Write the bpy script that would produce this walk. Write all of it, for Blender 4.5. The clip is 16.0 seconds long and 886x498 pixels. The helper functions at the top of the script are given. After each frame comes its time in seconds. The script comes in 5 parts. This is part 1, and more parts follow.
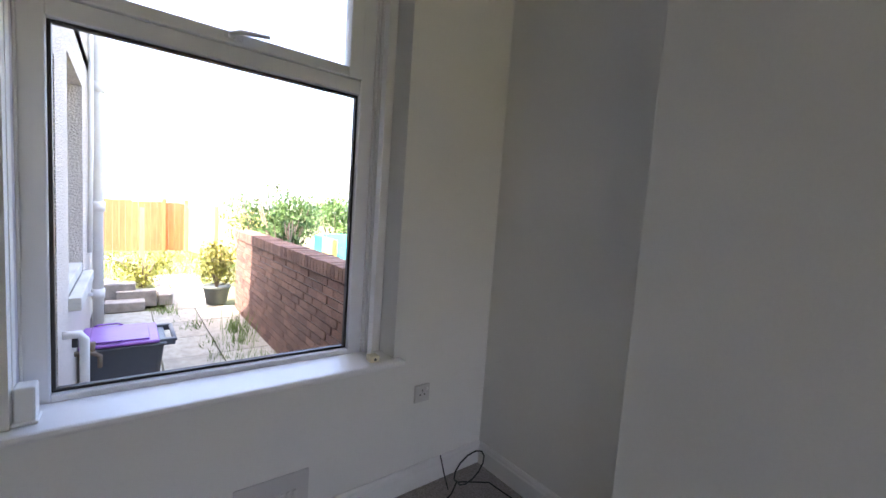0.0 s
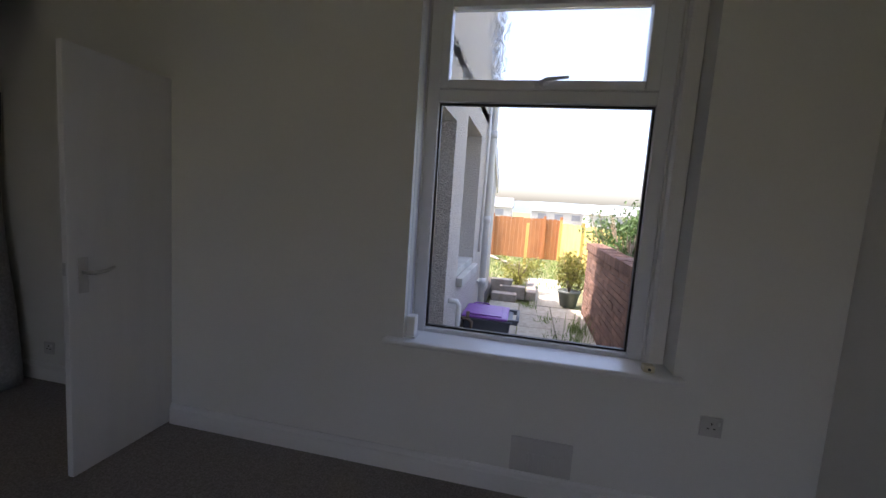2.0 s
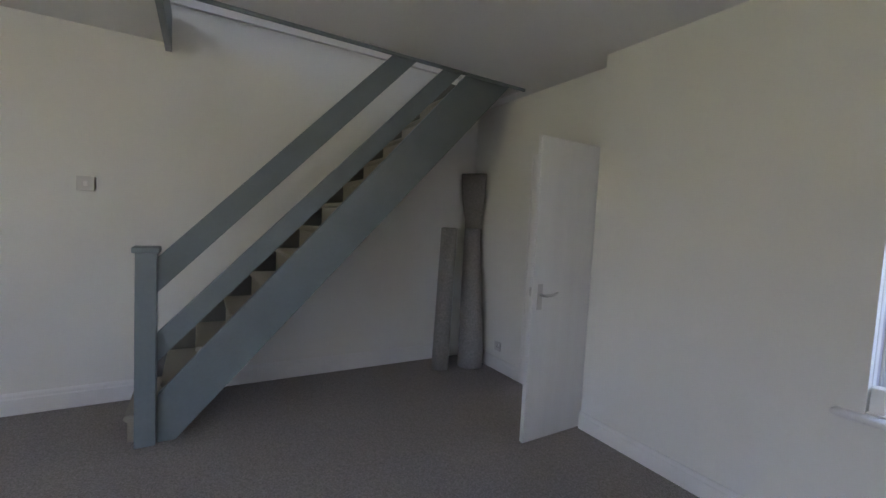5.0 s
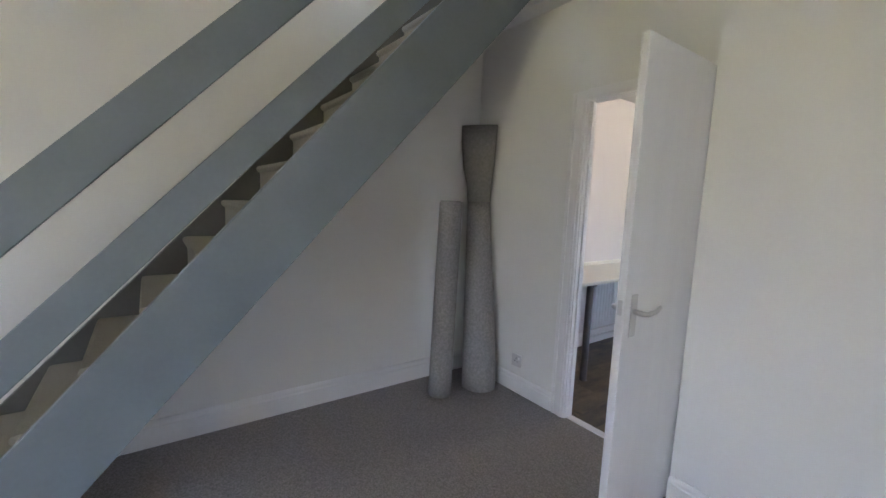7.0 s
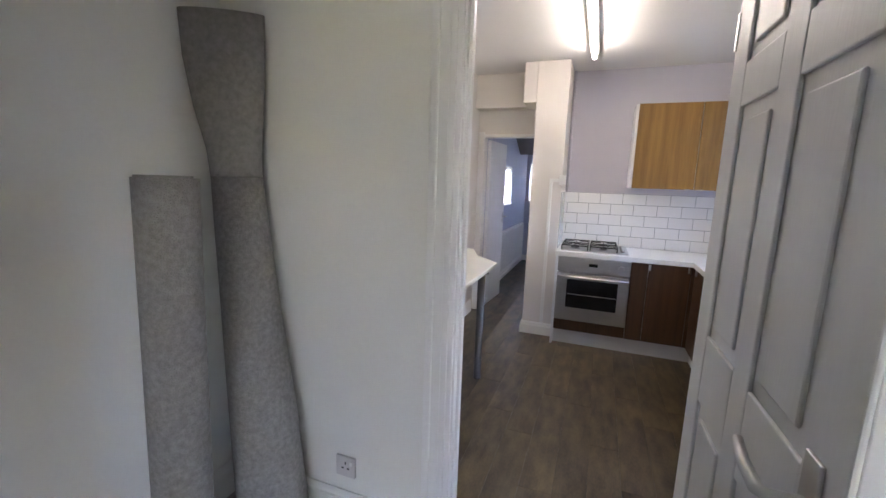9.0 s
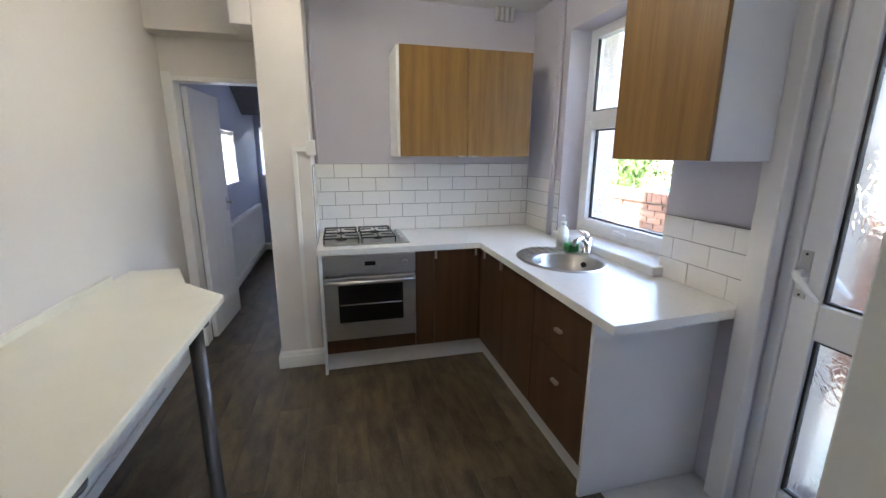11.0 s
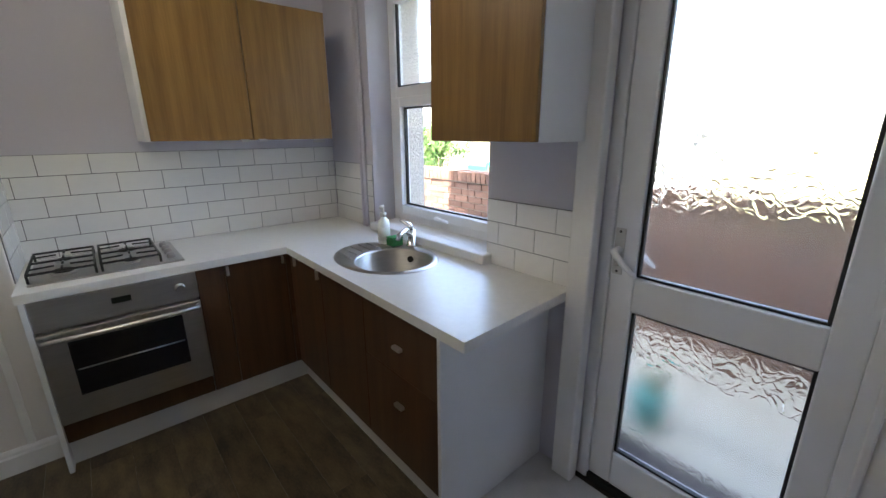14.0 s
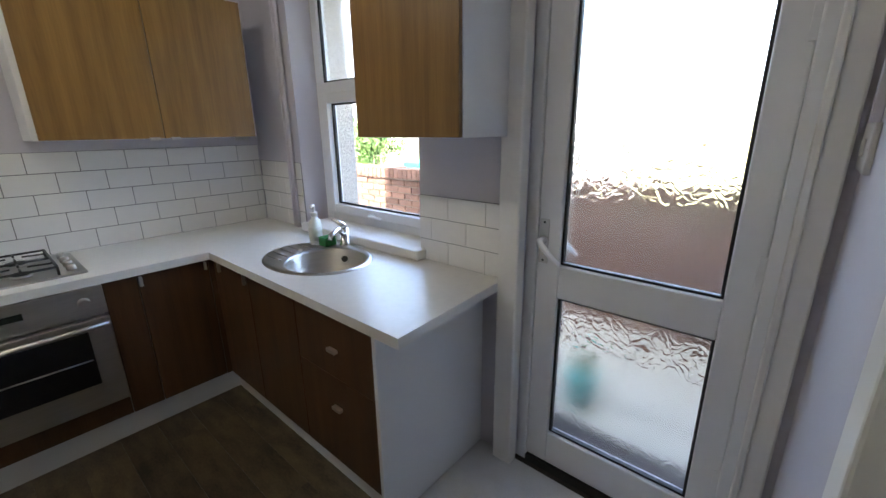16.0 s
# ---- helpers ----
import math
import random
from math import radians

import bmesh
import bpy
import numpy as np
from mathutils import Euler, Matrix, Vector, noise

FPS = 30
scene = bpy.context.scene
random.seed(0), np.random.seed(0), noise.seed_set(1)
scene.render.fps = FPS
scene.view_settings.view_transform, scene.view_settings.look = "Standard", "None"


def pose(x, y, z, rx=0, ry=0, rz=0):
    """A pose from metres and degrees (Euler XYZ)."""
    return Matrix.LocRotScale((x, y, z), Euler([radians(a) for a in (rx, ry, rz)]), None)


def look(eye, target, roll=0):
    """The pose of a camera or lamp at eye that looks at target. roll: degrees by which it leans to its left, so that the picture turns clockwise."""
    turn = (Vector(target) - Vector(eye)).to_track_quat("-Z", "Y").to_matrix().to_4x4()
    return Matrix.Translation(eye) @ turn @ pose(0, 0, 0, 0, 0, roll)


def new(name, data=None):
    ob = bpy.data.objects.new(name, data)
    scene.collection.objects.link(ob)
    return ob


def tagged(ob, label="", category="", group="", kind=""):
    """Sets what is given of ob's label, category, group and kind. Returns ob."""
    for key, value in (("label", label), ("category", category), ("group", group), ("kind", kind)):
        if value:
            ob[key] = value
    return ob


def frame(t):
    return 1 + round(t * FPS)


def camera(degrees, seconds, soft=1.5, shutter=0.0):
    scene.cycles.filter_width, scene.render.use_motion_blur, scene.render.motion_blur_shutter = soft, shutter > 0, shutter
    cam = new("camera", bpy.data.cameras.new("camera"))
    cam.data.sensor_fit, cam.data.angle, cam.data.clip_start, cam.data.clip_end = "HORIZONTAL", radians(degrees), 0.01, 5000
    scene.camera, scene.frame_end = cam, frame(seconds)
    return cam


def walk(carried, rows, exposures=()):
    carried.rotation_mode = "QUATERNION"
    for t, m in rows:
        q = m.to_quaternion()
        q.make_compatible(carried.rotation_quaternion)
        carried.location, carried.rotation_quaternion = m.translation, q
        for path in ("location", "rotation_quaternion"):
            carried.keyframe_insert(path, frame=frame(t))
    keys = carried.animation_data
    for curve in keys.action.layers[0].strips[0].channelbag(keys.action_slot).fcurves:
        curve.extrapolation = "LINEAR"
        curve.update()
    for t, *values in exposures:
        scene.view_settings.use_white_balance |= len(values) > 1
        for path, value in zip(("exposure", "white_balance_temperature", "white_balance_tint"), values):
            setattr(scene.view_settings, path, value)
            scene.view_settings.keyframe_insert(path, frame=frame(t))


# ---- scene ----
cam = camera(94.7, 16.0)
PATH = [
    (0, (1.74, -1.65, 1.45), (2.966, -0.079, 1.276), 4.0),
    (0.5, (1.953, -1.666, 1.453), (2.847, 0.116, 1.3), 3.5),
    (1, (2.109, -1.754, 1.432), (2.544, 0.196, 1.327), 3.3),
    (1.5, (2.092, -1.849, 1.45), (2.167, 0.14, 1.261), 3.8),
    (2, (2.06, -1.995, 1.434), (1.66, -0.047, 1.221), 4.0),
    (2.5, (2.048, -2.146, 1.438), (1.206, -0.347, 1.203), 3.8),
    (3, (2.08, -2.255, 1.434), (0.876, -0.676, 1.199), 3.6),
    (3.5, (2.09, -2.341, 1.434), (0.652, -0.969, 1.201), 3.4),
    (4, (2.093, -2.392, 1.423), (0.507, -1.19, 1.215), 3.5),
    (4.5, (2.069, -2.429, 1.434), (0.399, -1.34, 1.278), 3.2),
    (5, (1.976, -2.409, 1.435), (0.264, -1.382, 1.312), 3.0),
    (7.5, (0.47, -1.841, 1.412), (-1.036, -0.561, 1.105), 2.6),
    (8, (0.107, -1.64, 1.436), (-1.189, -0.147, 1.134), 2.4),
    (8.5, (-0.143, -1.37, 1.434), (-1.155, 0.326, 1.118), 1.9),
    (9, (-0.293, -1.104, 1.411), (-0.988, 0.742, 1.079), 1.8),
    (9.5, (-0.466, -0.82, 1.44), (-0.795, 1.121, 1.084), 1.3),
    (10, (-0.483, -0.501, 1.418), (-0.463, 1.461, 1.03), 0.9),
    (12.5, (-0.4, 0.285, 1.42), (0.428, 2.022, 0.875), 0.1),
    (13, (-0.369, 0.295, 1.414), (0.564, 1.98, 0.877), 0.1),
    (13.5, (-0.329, 0.319, 1.437), (0.749, 1.92, 0.911), -0.3),
    (14, (-0.306, 0.34, 1.427), (0.948, 1.799, 0.878), -0.4),
    (14.5, (-0.286, 0.333, 1.418), (1.083, 1.67, 0.837), -0.5),
    (15, (-0.266, 0.325, 1.406), (1.165, 1.591, 0.818), -0.7),
    (15.5, (-0.265, 0.32, 1.405), (1.175, 1.57, 0.8), -0.6),
    (16, (-0.282, 0.309, 1.422), (1.167, 1.567, 0.859), -0.7),
]
walk(cam, [(t, look(eye, target, roll)) for t, eye, target, roll in PATH],
     exposures=[(0.0, 3.42, 6650, 22), (0.5, 3.0, 6680, 23), (1.0, 2.72, 6700, 23), (1.5, 2.15, 6650, 23), (2.5, 2.2, 6650, 23), (3.0, 2.5, 6650, 23), (3.5, 2.9, 6650, 23), (4.0, 3.22, 6550, 24),
                (5.0, 3.8, 6500, 21), (7.3, 4.82, 6520, 22), (8.5, 5.1, 6500, 23), (10.0, 4.95, 6500, 17), (12.5, 4.5, 6600, 12), (14.0, 4.18, 6600, 12), (16.0, 4.18, 6600, 12)])

# ---- light ----
world = bpy.data.worlds.new("sky")
scene.world = world
world.use_nodes = True
wn = world.node_tree
sky = wn.nodes.new("ShaderNodeTexSky")
sky.sky_type = "NISHITA"
sky.sun_disc = False
SUN_AWAY = Vector((0.97, 0.22, 0.0)).normalized()
SUN_EL = radians(60)
sky.sun_elevation = SUN_EL
sky.sun_rotation = math.atan2(-SUN_AWAY.x, -SUN_AWAY.y)
sky.dust_density = 4.0
wn.nodes["Background"].inputs["Strength"].default_value = 0.15
wn.links.new(sky.outputs["Color"], wn.nodes["Background"].inputs["Color"])
sun_data = bpy.data.lights.new("sun", "SUN")
sun_data.energy, sun_data.angle, sun_data.color = 3.0, radians(0.5), (1.0, 0.95, 0.87)
sun = new("sun", sun_data)
sun_dir = Vector((SUN_AWAY.x * math.cos(SUN_EL), SUN_AWAY.y * math.cos(SUN_EL), -math.sin(SUN_EL)))
sun.matrix_world = look((-20, -20, 30), Vector((-20, -20, 30)) + sun_dir)


# ---- materials ----
def mat(name, col, rough=0.6, metal=0.0, var=0.06, scale=6.0, bump=0.1, fine=120.0, col2=None, rand=0.0, spec=0.5, stretch=None, coat=0.0, dist=0.004):
    """A surface with broad stains and fine grain at real size, and fine relief."""
    m = bpy.data.materials.new(name)
    m.use_nodes = True
    nt = m.node_tree
    b = nt.nodes["Principled BSDF"]
    b.inputs["Roughness"].default_value = rough
    b.inputs["Metallic"].default_value = metal
    b.inputs["Specular IOR Level"].default_value = spec
    b.inputs["Coat Weight"].default_value = coat
    tc = nt.nodes.new("ShaderNodeTexCoord")
    vec = tc.outputs["Object"]
    if stretch:
        mp = nt.nodes.new("ShaderNodeMapping")
        mp.inputs["Scale"].default_value = stretch
        nt.links.new(vec, mp.inputs["Vector"])
        vec = mp.outputs["Vector"]
    n1 = nt.nodes.new("ShaderNodeTexNoise")
    n1.inputs["Scale"].default_value, n1.inputs["Detail"].default_value = scale, 5
    n2 = nt.nodes.new("ShaderNodeTexNoise")
    n2.inputs["Scale"].default_value, n2.inputs["Detail"].default_value = fine, 3
    nt.links.new(vec, n1.inputs["Vector"])
    nt.links.new(vec, n2.inputs["Vector"])
    if rand:
        oi = nt.nodes.new("ShaderNodeObjectInfo")
        n1.noise_dimensions = "4D"
        mul = nt.nodes.new("ShaderNodeMath")
        mul.operation = "MULTIPLY"
        mul.inputs[1].default_value = 40.0
        nt.links.new(oi.outputs["Random"], mul.inputs[0])
        nt.links.new(mul.outputs[0], n1.inputs["W"])
    add = nt.nodes.new("ShaderNodeMath")
    add.operation = "MULTIPLY_ADD"
    add.inputs[1].default_value = 0.35
    nt.links.new(n2.outputs["Fac"], add.inputs[0])
    nt.links.new(n1.outputs["Fac"], add.inputs[2])
    ramp = nt.nodes.new("ShaderNodeValToRGB")
    c = Vector(col)
    lo = Vector(col2) if col2 else c * (1 - var * 2)
    hi = c if col2 else c * (1 + var)
    ramp.color_ramp.elements[0].position, ramp.color_ramp.elements[1].position = 0.45, 0.9
    ramp.color_ramp.elements[0].color = (*lo, 1)
    ramp.color_ramp.elements[1].color = (*[min(v, 0.95) for v in hi], 1)
    nt.links.new(add.outputs[0], ramp.inputs["Fac"])
    out = ramp.outputs["Color"]
    if rand:
        hsv = nt.nodes.new("ShaderNodeHueSaturation")
        mr = nt.nodes.new("ShaderNodeMapRange")
        mr.inputs["To Min"].default_value, mr.inputs["To Max"].default_value = 1 - rand, 1 + rand
        nt.links.new(oi.outputs["Random"], mr.inputs["Value"])
        nt.links.new(mr.outputs["Result"], hsv.inputs["Value"])
        nt.links.new(out, hsv.inputs["Color"])
        out = hsv.outputs["Color"]
    nt.links.new(out, b.inputs["Base Color"])
    if bump:
        bp = nt.nodes.new("ShaderNodeBump")
        bp.inputs["Strength"].default_value, bp.inputs["Distance"].default_value = bump, dist
        nt.links.new(n2.outputs["Fac"], bp.inputs["Height"])
        nt.links.new(bp.outputs["Normal"], b.inputs["Normal"])
    return m


def glass(name, rough=0.0, swirl=False):
    m = bpy.data.materials.new(name)
    m.use_nodes = True
    nt = m.node_tree
    b = nt.nodes["Principled BSDF"]
    b.inputs["Base Color"].default_value = (0.97, 0.99, 0.98, 1)
    b.inputs["Transmission Weight"].default_value = 1.0
    b.inputs["Roughness"].default_value = rough
    b.inputs["IOR"].default_value = 1.45 if swirl else 1.02
    if swirl:
        tc = nt.nodes.new("ShaderNodeTexCoord")
        v = nt.nodes.new("ShaderNodeTexNoise")
        v.inputs["Scale"].default_value = 14.0
        v.inputs["Distortion"].default_value = 3.0
        nt.links.new(tc.outputs["Object"], v.inputs["Vector"])
        bp = nt.nodes.new("ShaderNodeBump")
        bp.inputs["Strength"].default_value, bp.inputs["Distance"].default_value = 0.16, 0.01
        nt.links.new(v.outputs["Fac"], bp.inputs["Height"])
        nt.links.new(bp.outputs["Normal"], b.inputs["Normal"])
    return m


def leaf_glass(name):
    """Satin glass with bands of pressed leaves, clearer than the rest, at two heights of the door."""
    m = glass(name, 0.24)
    nt = m.node_tree
    b = nt.nodes["Principled BSDF"]
    b.inputs["IOR"].default_value = 1.4
    tc = nt.nodes.new("ShaderNodeTexCoord")
    warp = nt.nodes.new("ShaderNodeTexNoise")
    warp.inputs["Scale"].default_value = 9.0
    mixv = nt.nodes.new("ShaderNodeMix")
    mixv.data_type = "VECTOR"
    mixv.inputs["Factor"].default_value = 0.09
    nt.links.new(tc.outputs["Object"], warp.inputs["Vector"])
    nt.links.new(tc.outputs["Object"], mixv.inputs["A"])
    nt.links.new(warp.outputs["Color"], mixv.inputs["B"])
    cell = nt.nodes.new("ShaderNodeTexVoronoi")
    cell.inputs["Scale"].default_value = 13.0
    vein = nt.nodes.new("ShaderNodeTexVoronoi")
    vein.feature = "DISTANCE_TO_EDGE"
    vein.inputs["Scale"].default_value = 34.0
    nt.links.new(mixv.outputs["Result"], cell.inputs["Vector"])
    nt.links.new(mixv.outputs["Result"], vein.inputs["Vector"])
    sep = nt.nodes.new("ShaderNodeSeparateXYZ")
    nt.links.new(mixv.outputs["Result"], sep.inputs["Vector"])
    half = nt.nodes.new("ShaderNodeMath")
    half.operation = "MULTIPLY"
    half.inputs[1].default_value = 0.5
    nt.links.new(sep.outputs["Z"], half.inputs[0])
    ramp = nt.nodes.new("ShaderNodeValToRGB")
    el = ramp.color_ramp.elements
    el[0].position, el[0].color = 0.0, (0, 0, 0, 1)
    el[1].position, el[1].color = 1.0, (0, 0, 0, 1)
    for p, c in ((0.155, 0.3), (0.21, 0.0), (0.285, 0.0), (0.31, 1.0), (0.36, 1.0), (0.385, 0.0), (0.55, 0.0), (0.575, 1.0), (0.64, 1.0), (0.70, 0.15), (0.76, 0.0)):
        e_ = el.new(p)
        e_.color = (c, c, c, 1)
    nt.links.new(half.outputs[0], ramp.inputs["Fac"])
    addh = nt.nodes.new("ShaderNodeMath")
    addh.operation = "ADD"
    nt.links.new(cell.outputs["Distance"], addh.inputs[0])
    nt.links.new(vein.outputs["Distance"], addh.inputs[1])
    mul = nt.nodes.new("ShaderNodeMath")
    mul.operation = "MULTIPLY"
    nt.links.new(addh.outputs[0], mul.inputs[0])
    nt.links.new(ramp.outputs["Color"], mul.inputs[1])
    bp = nt.nodes.new("ShaderNodeBump")
    bp.inputs["Strength"].default_value, bp.inputs["Distance"].default_value = 0.5, 0.012
    nt.links.new(mul.outputs[0], bp.inputs["Height"])
    nt.links.new(bp.outputs["Normal"], b.inputs["Normal"])
    mr = nt.nodes.new("ShaderNodeMapRange")
    mr.inputs["To Min"].default_value, mr.inputs["To Max"].default_value = 0.24, 0.10
    nt.links.new(ramp.outputs["Color"], mr.inputs["Value"])
    nt.links.new(mr.outputs["Result"], b.inputs["Roughness"])
    return m


def emit(name, col, power):
    m = bpy.data.materials.new(name)
    m.use_nodes = True
    b = m.node_tree.nodes["Principled BSDF"]
    b.inputs["Base Color"].default_value = (*col, 1)
    b.inputs["Emission Color"].default_value = (*col, 1)
    b.inputs["Emission Strength"].default_value = power
    return m


M_WALL = mat("white_wall_paint", (0.78, 0.77, 0.73), 0.75, var=0.02, scale=1.3, bump=0.12, fine=90)
M_KWALL = mat("lilac_wall_paint", (0.60, 0.575, 0.63), 0.7, var=0.02, scale=1.5, bump=0.12, fine=90)
M_CREAM = mat("pale_cream_paint", (0.72, 0.68, 0.64), 0.7, var=0.02, scale=1.5, bump=0.12, fine=90)
M_CEIL = mat("ceiling_paint", (0.80, 0.79, 0.77), 0.8, var=0.02, scale=1.2, bump=0.25, fine=60)
M_TRIM = mat("white_gloss_trim", (0.80, 0.79, 0.77), 0.32, var=0.02, scale=3, bump=0.03, fine=60)
M_DOOR = mat("white_door_paint", (0.79, 0.785, 0.78), 0.38, var=0.02, scale=3, bump=0.12, fine=40, stretch=(4, 4, 0.4))
M_UPVC = mat("white_upvc", (0.80, 0.81, 0.83), 0.28, var=0.012, scale=4, bump=0.02, fine=30)
M_STAIR = mat("blue_grey_stair_paint", (0.185, 0.215, 0.225), 0.42, var=0.05, scale=4, bump=0.06, fine=50)
M_CARPET = mat("grey_brown_carpet", (0.42, 0.385, 0.365), 0.95, col2=(0.21, 0.19, 0.18), scale=130, bump=0.5, fine=420, spec=0.1, dist=0.006)
# wall string: the shade behind the stairs is put into this dark colour
M_STRING = mat("shaded_grey_brown_string", (0.12, 0.115, 0.10), 0.5, var=0.08, scale=5, bump=0.06, fine=50)
M_STEP = mat("beige_stair_carpet", (0.44, 0.405, 0.335), 0.95, col2=(0.30, 0.275, 0.225), scale=220, bump=0.8, fine=400, spec=0.1)
M_ROLL = mat("grey_carpet_roll", (0.36, 0.345, 0.325), 0.95, col2=(0.24, 0.23, 0.22), scale=60, bump=0.9, fine=240, spec=0.1, dist=0.006)
M_BACK = mat("dark_carpet_backing", (0.26, 0.25, 0.235), 0.95, var=0.1, scale=50, bump=0.6, fine=300, spec=0.1)
M_WOOD = mat("oak_cabinet_door", (0.30, 0.168, 0.048), 0.36, col2=(0.17, 0.088, 0.024), scale=3.0, bump=0.05, fine=26, stretch=(7, 7, 0.35), rand=0.03)
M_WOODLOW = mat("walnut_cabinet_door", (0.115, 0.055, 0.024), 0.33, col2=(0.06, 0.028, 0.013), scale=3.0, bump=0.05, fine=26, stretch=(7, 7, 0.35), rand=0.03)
M_TOP = mat("white_worktop", (0.80, 0.79, 0.76), 0.3, var=0.02, scale=40, bump=0.03, fine=300)
M_CARC = mat("white_melamine", (0.80, 0.81, 0.82), 0.4, var=0.012, scale=4, bump=0.02)
M_STEEL = mat("brushed_steel", (0.52, 0.505, 0.485), 0.30, metal=1.0, var=0.04, scale=10, bump=0.04, fine=70, stretch=(1, 1, 12))
M_CHROME = mat("chrome", (0.75, 0.75, 0.76), 0.12, metal=1.0, var=0.02, bump=0.0)
M_SATIN = mat("satin_metal", (0.62, 0.61, 0.6), 0.28, metal=1.0, var=0.03, bump=0.02)
M_IRON = mat("black_cast_iron", (0.02, 0.02, 0.02), 0.45, var=0.1, bump=0.2)
M_OVGLASS = mat("black_oven_glass", (0.012, 0.012, 0.014), 0.06, var=0.05, bump=0.0, spec=0.3)
M_TILE = mat("white_wall_tile", (0.82, 0.81, 0.79), 0.12, var=0.012, scale=3, bump=0.03, fine=14, rand=0.015)
M_GROUT = mat("dark_grey_grout", (0.16, 0.155, 0.155), 0.9, var=0.1, scale=20, bump=0.2)
M_PLANK = mat("wood_effect_vinyl", (0.155, 0.112, 0.062), 0.38, col2=(0.030, 0.024, 0.018), scale=2.6, bump=0.06, fine=22, rand=0.14, stretch=(1.0, 2.1, 1))
M_SUB = mat("floor_backing", (0.05, 0.04, 0.035), 0.9)
M_PLAST = mat("white_plastic", (0.80, 0.79, 0.76), 0.35, var=0.02, bump=0.0)
M_SWITCH = mat("off_white_switch_plastic", (0.60, 0.58, 0.56), 0.35, var=0.02, bump=0.0)
M_BEIGE = mat("aged_cream_plastic", (0.62, 0.56, 0.42), 0.4, var=0.05, bump=0.0)
M_BLACK = mat("black_rubber", (0.015, 0.015, 0.015), 0.5, bump=0.05)
M_SLOT = mat("dark_slot", (0.03, 0.03, 0.03), 0.8, bump=0.0)
M_LEG = mat("dark_table_leg", (0.10, 0.095, 0.095), 0.35, metal=0.6, bump=0.02)
M_TABLE = mat("cream_tabletop", (0.78, 0.75, 0.64), 0.35, var=0.02, scale=5, bump=0.02)
M_RAD = mat("white_radiator_enamel", (0.8, 0.8, 0.79), 0.3, var=0.015, bump=0.02)
M_BLUE = mat("pale_blue_wall_paint", (0.47, 0.50, 0.62), 0.7, var=0.02, scale=1.5, bump=0.12, fine=90)
M_GREYFLOOR = mat("pale_grey_mat", (0.60, 0.60, 0.60), 0.5, var=0.06, scale=9, bump=0.1)
M_SPONGE = mat("green_sponge", (0.05, 0.30, 0.10), 0.9, var=0.2, scale=80, bump=0.6, fine=200)
M_SOAP = mat("translucent_soap_bottle", (0.80, 0.79, 0.72), 0.3, var=0.03, bump=0.0)
M_LABEL = mat("pale_label", (0.70, 0.69, 0.62), 0.5, var=0.03, bump=0.0)
M_GREY = mat("grey_print", (0.25, 0.25, 0.25), 0.6, bump=0.0)
M_DISPLAY = mat("dark_display", (0.02, 0.025, 0.02), 0.15, bump=0.0)
M_GLASS = glass("clear_glass")
M_FROST = leaf_glass("leaf_patterned_frosted_glass")
M_SWIRL = glass("swirl_obscured_glass", 0.08, swirl=True)
M_TUBE = emit("lit_fluorescent_tube", (1.0, 0.94, 0.80), 1.9)
M_BLIND = mat("white_blind_fabric", (0.85, 0.86, 0.88), 0.7, bump=0.05)
nt = M_BLIND.node_tree
tr_ = nt.nodes.new("ShaderNodeBsdfTranslucent")
tr_.inputs["Color"].default_value = (0.85, 0.88, 0.92, 1)
mx_ = nt.nodes.new("ShaderNodeMixShader")
mx_.inputs["Fac"].default_value = 0.7
nt.links.new(nt.nodes["Principled BSDF"].outputs[0], mx_.inputs[1])
nt.links.new(tr_.outputs[0], mx_.inputs[2])
nt.links.new(mx_.outputs[0], nt.nodes["Material Output"].inputs["Surface"])
# outdoors
M_DASH = mat("pebbledash", (0.72, 0.66, 0.59), 0.9, col2=(0.46, 0.41, 0.36), scale=70, bump=1.0, fine=75, dist=0.02)
M_RENDER = mat("pale_grey_render", (0.55, 0.53, 0.47), 0.9, var=0.1, scale=3, bump=0.4, fine=80)
M_BRICK = mat("red_brown_brick", (0.29, 0.15, 0.10), 0.9, col2=(0.13, 0.085, 0.07), scale=9, bump=0.6, fine=90, rand=0.28, dist=0.01)
M_MORTAR = mat("grey_mortar", (0.27, 0.24, 0.21), 0.95, var=0.12, scale=14, bump=0.5, fine=120)
M_SLAB = mat("concrete_paving_slab", (0.44, 0.42, 0.35), 0.9, col2=(0.29, 0.28, 0.225), scale=7, bump=0.4, fine=110, rand=0.09)
M_EARTH = mat("earth_and_grass", (0.17, 0.20, 0.07), 0.95, col2=(0.12, 0.10, 0.06), scale=2.2, bump=0.8, fine=40, dist=0.03)
M_FENCE = mat("orange_stained_fence", (0.46, 0.20, 0.08), 0.75, col2=(0.32, 0.13, 0.05), scale=4, bump=0.3, fine=40, stretch=(6, 6, 0.5), rand=0.1)
# yellow fence boards: bright sun on the timber is put into the colour
M_FENCEY = mat("pale_yellow_sunlit_timber", (0.62, 0.48, 0.16), 0.75, col2=(0.50, 0.36, 0.11), scale=4, bump=0.3, fine=40, stretch=(6, 6, 0.5), rand=0.08)
M_LEAF = mat("green_leaf", (0.085, 0.16, 0.04), 0.5, var=0.2, scale=9, bump=0.0, rand=0.3)
M_LEAFY = mat("yellow_green_leaf", (0.28, 0.28, 0.05), 0.5, var=0.25, scale=9, bump=0.0, rand=0.3)
M_TWIG = mat("brown_twig", (0.20, 0.15, 0.11), 0.9, var=0.2, scale=12, bump=0.3)
M_GRASS = mat("grass_blade", (0.13, 0.22, 0.04), 0.6, var=0.2, bump=0.0)
